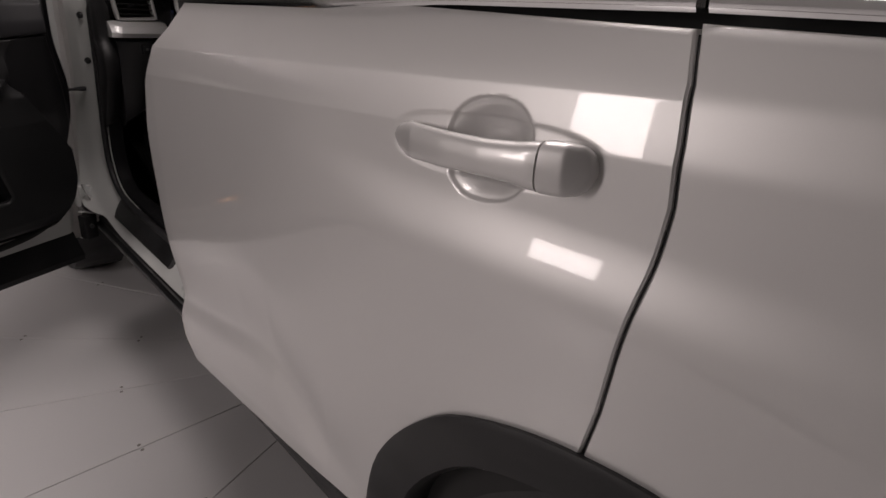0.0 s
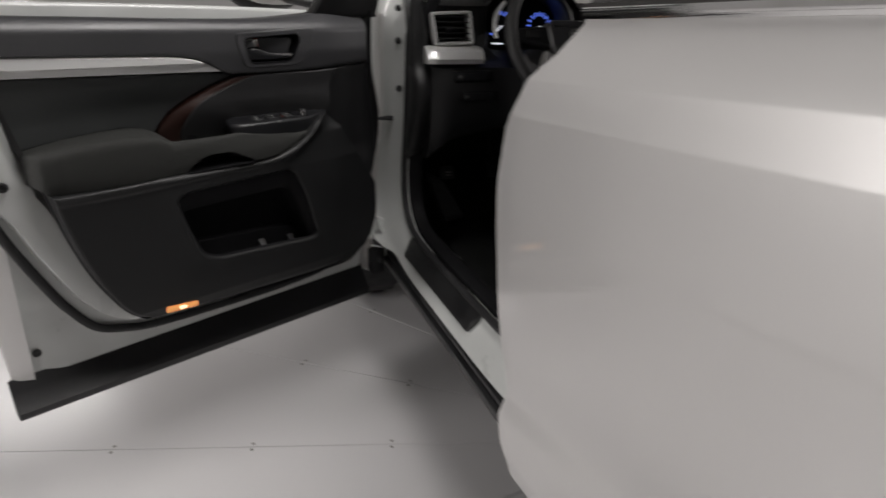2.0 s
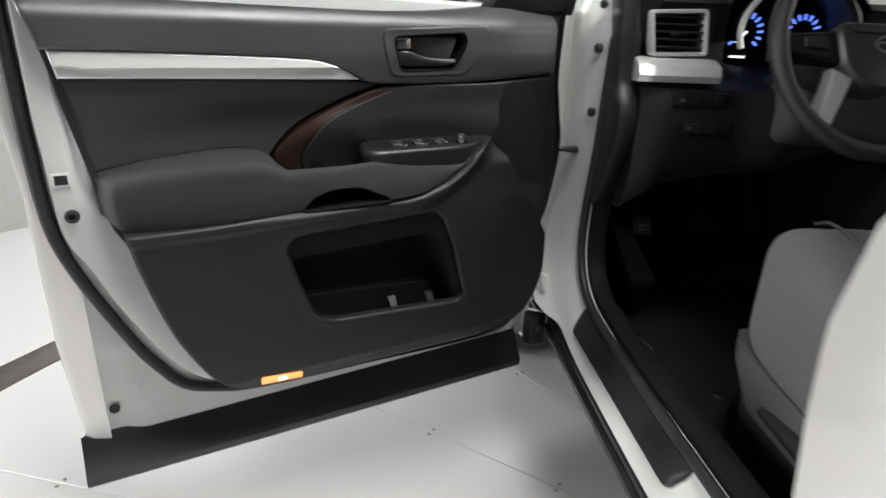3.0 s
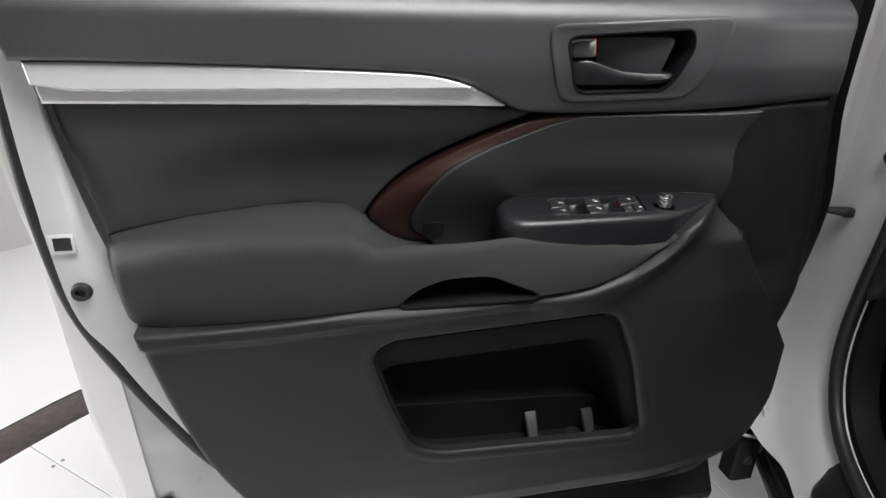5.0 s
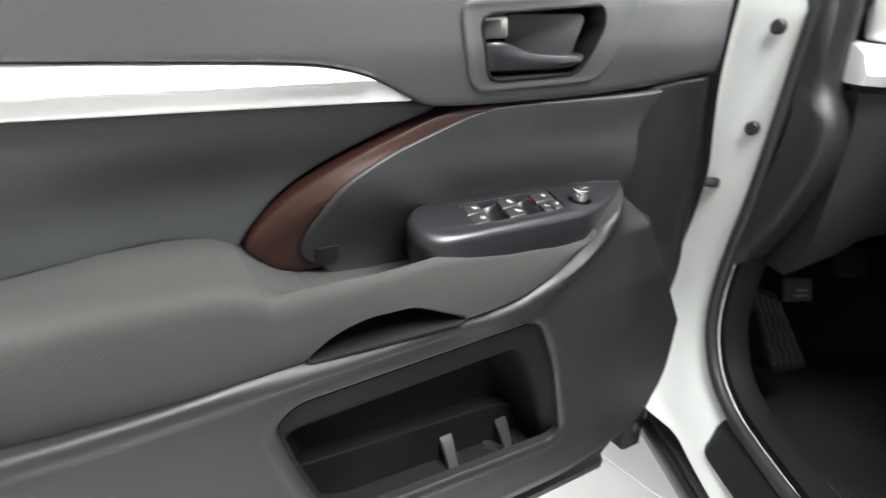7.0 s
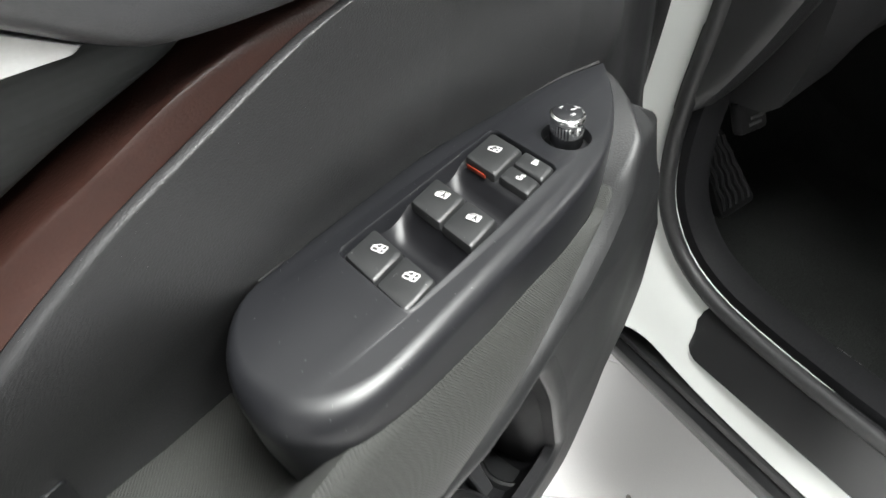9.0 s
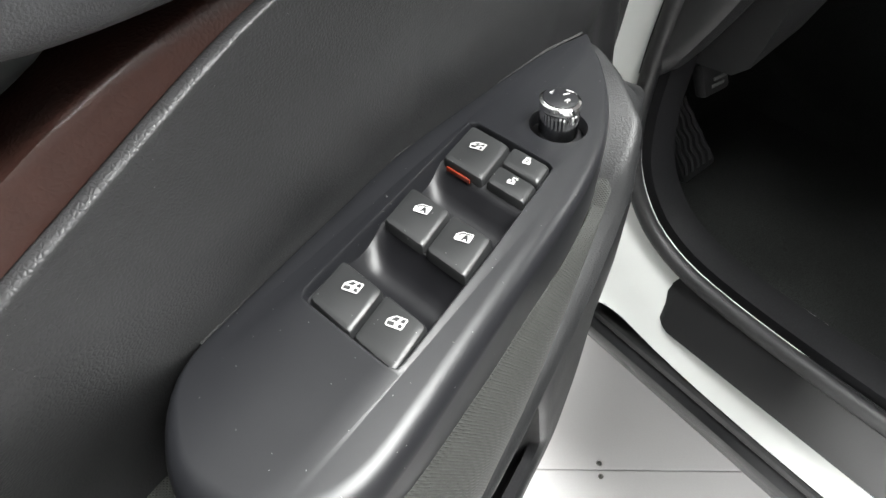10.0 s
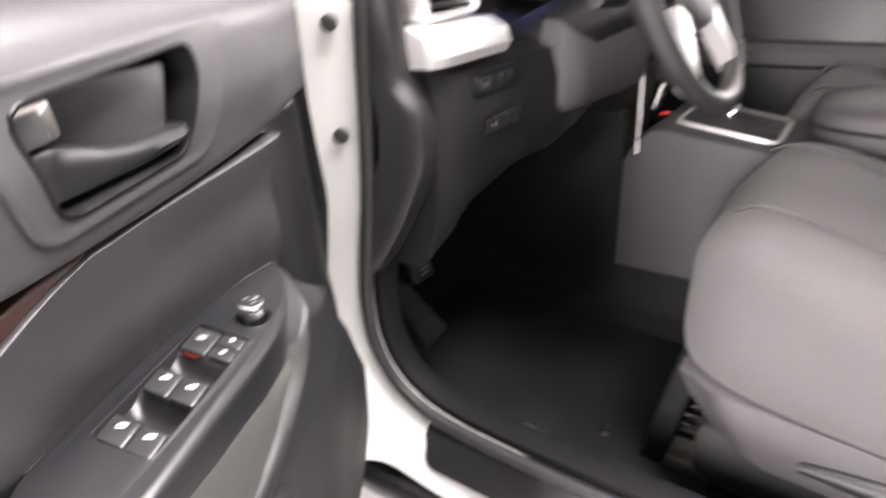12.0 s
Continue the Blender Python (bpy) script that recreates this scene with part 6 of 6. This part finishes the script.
def seat(cx, name, label):
    st = thing(name, label, "car seat", (cx, -0.70, 0.44))

    def cushion_shape(p):
        q = Vector(p)
        side_ = smooth(0.14, 0.24, abs(p.x))
        if p.z > 0:
            q.z += 0.016 * side_ - 0.010 * smooth(0.14, 0.0, abs(p.x)) - 0.0 * p.y
        q.z += 0.075 * smooth(-0.1, 0.24, p.y) * (1 if p.z > 0 else 0.3) - 0.03 * smooth(0.20, 0.28, p.y) * (1 if p.z > 0 else 0)
        return q

    cu = part("cushion", *soft_box((cx, -0.70, 0.710), (0.262, 0.285, 0.108), 4.2, 72, 40, cushion_shape), SEATCLOTH, st, "dark grey cloth cushion")
    for sx in (-0.15, 0.15):
        pts_ = [(cx + sx, y, 0.710 + 0.108 + 0.004 + 0.075 * smooth(-0.1, 0.24, y + 0.70) - 0.03 * smooth(0.20, 0.28, y + 0.70) - 0.004) for y in np.linspace(-0.92, -0.46, 20)]
        part("cushion_seam", *tube(pts_, 0.003, 6), SEATSIDE, cu)
    # side valance
    for sgn in (-1, 1):
        r_ = []
        for y in np.linspace(-0.98, -0.44, 30):
            t = (y + 0.98) / 0.54
            zt = 0.640 + 0.028 * smooth(0.2, 1.0, t)
            zb = 0.548 + 0.018 * t
            e = 0.022 * smooth(0.90, 1.0, t)
            xx = cx + sgn * (0.250 - e * 1.5)
            back = 0.075 * smooth(0.45, 1.0, t)
            r_.append([(xx - sgn * 0.02, y, zt + 0.005), (xx + sgn * 0.010, y, zt), (xx + sgn * 0.016, y - 0.2 * back, zt - 0.025), (xx + sgn * 0.012, y - 0.8 * back, zb + 0.02), (xx - sgn * 0.002, y - back, zb), (xx - sgn * 0.04, y - back, zb + 0.005)])
        va = part("side_valance", *loft(r_), SEATSIDE, st, "dark grey plastic seat side cover")
        lev = [(cx + sgn * 0.268, y, 0.600 + 0.012 * math.sin((y + 0.9) * 8)) for y in np.linspace(-0.86, -0.60, 14)]
        part("seat_lever", *tube(lev, lambda t: 0.007 + 0.009 * math.sin(math.pi * t), 10), DASHPLASTIC, va, "charcoal seat adjuster")
    part("front_valance", *block((cx - 0.19, -0.50, 0.615), (cx + 0.19, -0.450, 0.655), 0.015), SEATSIDE, st)
    tilt = radians(20)

    def back_shape(p):
        q = Vector(p)
        k = smooth(0.12, 0.24, abs(p.x))
        q.y += 0.05 * k * (1 if p.y > 0 else 0.2)
        q.x *= 1 - 0.16 * smooth(0.0, 0.34, p.z)
        return Matrix.Rotation(tilt, 3, "X") @ q

    part("backrest", *soft_box((cx, -1.10, 1.03), (0.26, 0.075, 0.34), 4.2, 48, 30, back_shape), SEATCLOTH, st, "dark grey cloth backrest")
    part("headrest", *soft_box((cx, -1.27, 1.47), (0.13, 0.05, 0.09), 3.5), SEATCLOTH, st)
    for sx in (-0.155, 0.155):
        rail = part("seat_rail", *joined(block((cx + sx - 0.022, -0.98, 0.436), (cx + sx + 0.022, -0.42, 0.458), 0.004), block((cx + sx - 0.014, -0.98, 0.455), (cx + sx + 0.014, -0.43, 0.478), 0.004)), STEEL, st, "steel seat rail")
        boot = [[(cx + sx + x, y, z) for x, y in rounded_poly([(a, c), (b, c), (b, d), (a, d)], 0.007, 3)] for a, b, c, d, z in ((-0.026, 0.024, -0.388, -0.424, 0.436), (-0.026, 0.026, -0.390, -0.428, 0.452), (-0.022, 0.034, -0.408, -0.446, 0.56), (-0.018, 0.044, -0.432, -0.474, 0.68))]
        part("rail_bracket", *loft(boot), HARD, rail, "black plastic rail cover")
        for k in range(3):
            x_ = cx + sx + 0.006 + 0.026 * k
            part("rail_step", *block((x_, -0.490 + 0.004 * k, 0.496), (x_ + 0.010, -0.434 - 0.004 * k, 0.506), 0.002), CHROME, rail)
    part("seat_frame", *block((cx - 0.22, -0.96, 0.475), (cx + 0.22, -0.47, 0.58), 0.02), SUBFLOOR, st)
    return st


seat(0.60, "driver_seat", "dark grey cloth driver seat on steel rails")
seat(1.40, "passenger_seat", "dark grey cloth front passenger seat")

# ---- centre console ----
con = thing("centre_console", "grey plastic centre console with shift gate and armrest", "console", (1.0, -0.5, 0.44))
rings = []
for y in np.linspace(0.20, -1.05, 80):
    top = table(y, [-1.05, -0.62, -0.45, -0.25, -0.225, -0.20, -0.16, 0.20], [0.83, 0.845, 0.843, 0.870, 0.862, 0.835, 0.76, 0.72])
    w = table(y, [-1.05, -0.4, -0.15, 0.2], [0.135, 0.145, 0.155, 0.16])
    rings.append([(1.0 - w, y, 0.42), (1.0 - w - 0.004, y, 0.60), (1.0 - w, y, top - 0.03), (1.0 - w + 0.006, y, top - 0.008), (1.0 - w + 0.02, y, top), (1.0, y, top - 0.004), (1.0 + w - 0.02, y, top), (1.0 + w - 0.006, y, top - 0.008), (1.0 + w, y, top - 0.03), (1.0 + w + 0.004, y, 0.60), (1.0 + w, y, 0.42)])
part("console_body", *loft(rings), SEATSIDE, con, "grey soft plastic console side")
gate_o = rounded_poly([(0.885, -0.265), (1.08, -0.265), (1.08, -0.46), (0.885, -0.46)], 0.03, 4)
con_top = lambda y: table(y, [-1.05, -0.62, -0.45, -0.25, -0.225, -0.20, -0.16, 0.20], [0.83, 0.845, 0.843, 0.870, 0.862, 0.835, 0.76, 0.72])
gate = part("shift_plate", *plate(gate_o, 0.008, lambda x, y, h: (x, y, con_top(y) - 0.002 + h), 0.003), GLOSS, con, "glossy black shift plate")
part("shift_surround", *loft([[(x, y, con_top(y) + 0.004) for x, y in gate_o], [(x, y, con_top(y) + 0.009) for x, y in inset(gate_o, 0.002)], [(x, y, con_top(y) + 0.008) for x, y in inset(gate_o, 0.010)]], caps=False), SILVER, gate, "thin silver surround")
part("shift_rod", *tube([(0.965, -0.20, 0.88), (0.965, -0.215, 0.94)], 0.012, 10, 4), CHROME, gate)
part("shift_knob", *soft_box((0.965, -0.222, 0.96), (0.024, 0.032, 0.030), 2.6), LEATHER, gate, "black leather shift knob")
part("shift_mark", *block((0.905, -0.25, 0.880), (0.915, -0.23, 0.885), 0.0005), REDMARK, gate)
for k in range(3):
    part("console_button", *block((1.02 + 0.026 * k, -0.35, 0.855), (1.04 + 0.026 * k, -0.32, 0.872), 0.002), CHROME, gate)
part("console_armrest", *soft_box((1.0, -0.70, 0.885), (0.135, 0.21, 0.05), 3.6, 48, 24), SEATSIDE, con, "grey padded armrest lid")
part("armrest_piping", *tube([(1.0 + 0.134 * math.copysign(abs(math.cos(t)) ** 0.55, math.cos(t)), -0.70 + 0.209 * math.copysign(abs(math.sin(t)) ** 0.55, math.sin(t)), 0.887) for t in np.linspace(0, 2 * math.pi, 60)], 0.004, 6), HARD, con)
# black sheet added over the console's front for the shade under the dash
part("side_shade_sheet", *block((0.826, -0.185, 0.43), (0.842, 0.41, 0.90), 0.006), CARPET, con, "black carpet on the console side")
# thin metal lever hanging below the column
part("release_lever", *joined(tube([(0.846, -0.205, 0.965), (0.842, -0.208, 0.90), (0.838, -0.21, 0.84)], 0.004, 8), tube([(0.838, -0.21, 0.842), (0.837, -0.211, 0.815)], 0.008, 8)), CHROME, dash, "thin chrome release lever")

# far front door inside
pd = thing("passenger_door", "closed passenger door with grey inner trim", "car door", (1.72, -0.55, 0.45))
part("door_trim", *block((1.70, -1.05, 0.46), (1.76, 0.02, 1.20), 0.02), DASHPLASTIC, pd, "charcoal inner trim")
arm = []
for y in np.linspace(-0.95, -0.05, 20):
    arm.append([(1.70, y, 0.93), (1.655, y, 0.925), (1.640, y, 0.905), (1.645, y, 0.87), (1.70, y, 0.85)])
part("door_armrest", *loft(arm), SEATSIDE, pd, "grey padded armrest")
part("silver_trim", *block((1.690, -1.0, 1.08), (1.702, -0.30, 1.11), 0.004), SILVER, pd)
part("map_pocket", *block((1.66, -0.80, 0.50), (1.70, -0.20, 0.70), 0.02), HARD, pd)


# ---- turntable panels and their screws ----
def wedge():
    v, f = [], []
    gap = 0.0012
    steps = 8
    radii = (0.25, TURN_R)
    half = radians(10)
    for r, z, k in ((0, -0.01, 0), (0, -0.001, 0), (0, 0, 0.0012)):
        ring = []
        for i in range(steps + 1):
            a = -half + 2 * half * i / steps
            rr = radii[1] - k
            side = gap + k
            x, y = rr * math.cos(a), rr * math.sin(a)
            if i == 0:
                y += side
            if i == steps:
                y -= side
            ring.append((x, y, z))
        ring += [(radii[0] * math.cos(half), radii[0] * math.sin(half) - gap - k, z), (radii[0] * math.cos(half), -radii[0] * math.sin(half) + gap + k, z)]
        v += ring
    n = steps + 3
    f = grid_faces(3, n, True) + [tuple(range(2 * n, 3 * n))]
    return mesh_of("floor_panel", v, f, FLOORM, True)


def screw_mesh():
    rings = []
    for r, h in ((0.0052, 0.0), (0.0052, 0.0008), (0.0044, 0.0014), (0.0018, 0.0014), (0.0012, 0.0004)):
        rings.append([(r * math.cos(2 * math.pi * k / 10), r * math.sin(2 * math.pi * k / 10), h) for k in range(10)])
    v, f = loft(rings)
    return mesh_of("screw", v, f, STEEL)


panel_mesh, screw_me = wedge(), screw_mesh()
for k in range(18):
    a = 163.0 + 20 * k
    ob = new("floor_panel", panel_mesh)
    ob.parent = floor
    ob.matrix_basis = Matrix.Translation((CX, CY, 0)) @ Matrix.Rotation(radians(a + 10), 4, "Z")
for a in (123, 143, 163, 183, 203):
    for r in (0.92, 1.33, 1.73, 2.14, 2.52):
        for side in (-0.013, 0.013):
            ca, sa = math.cos(radians(a)), math.sin(radians(a))
            ob = new("screw", screw_me)
            ob.parent = floor
            ob.matrix_basis = Matrix.Translation((CX + r * ca - side * sa, CY + r * sa + side * ca, 0.0005))
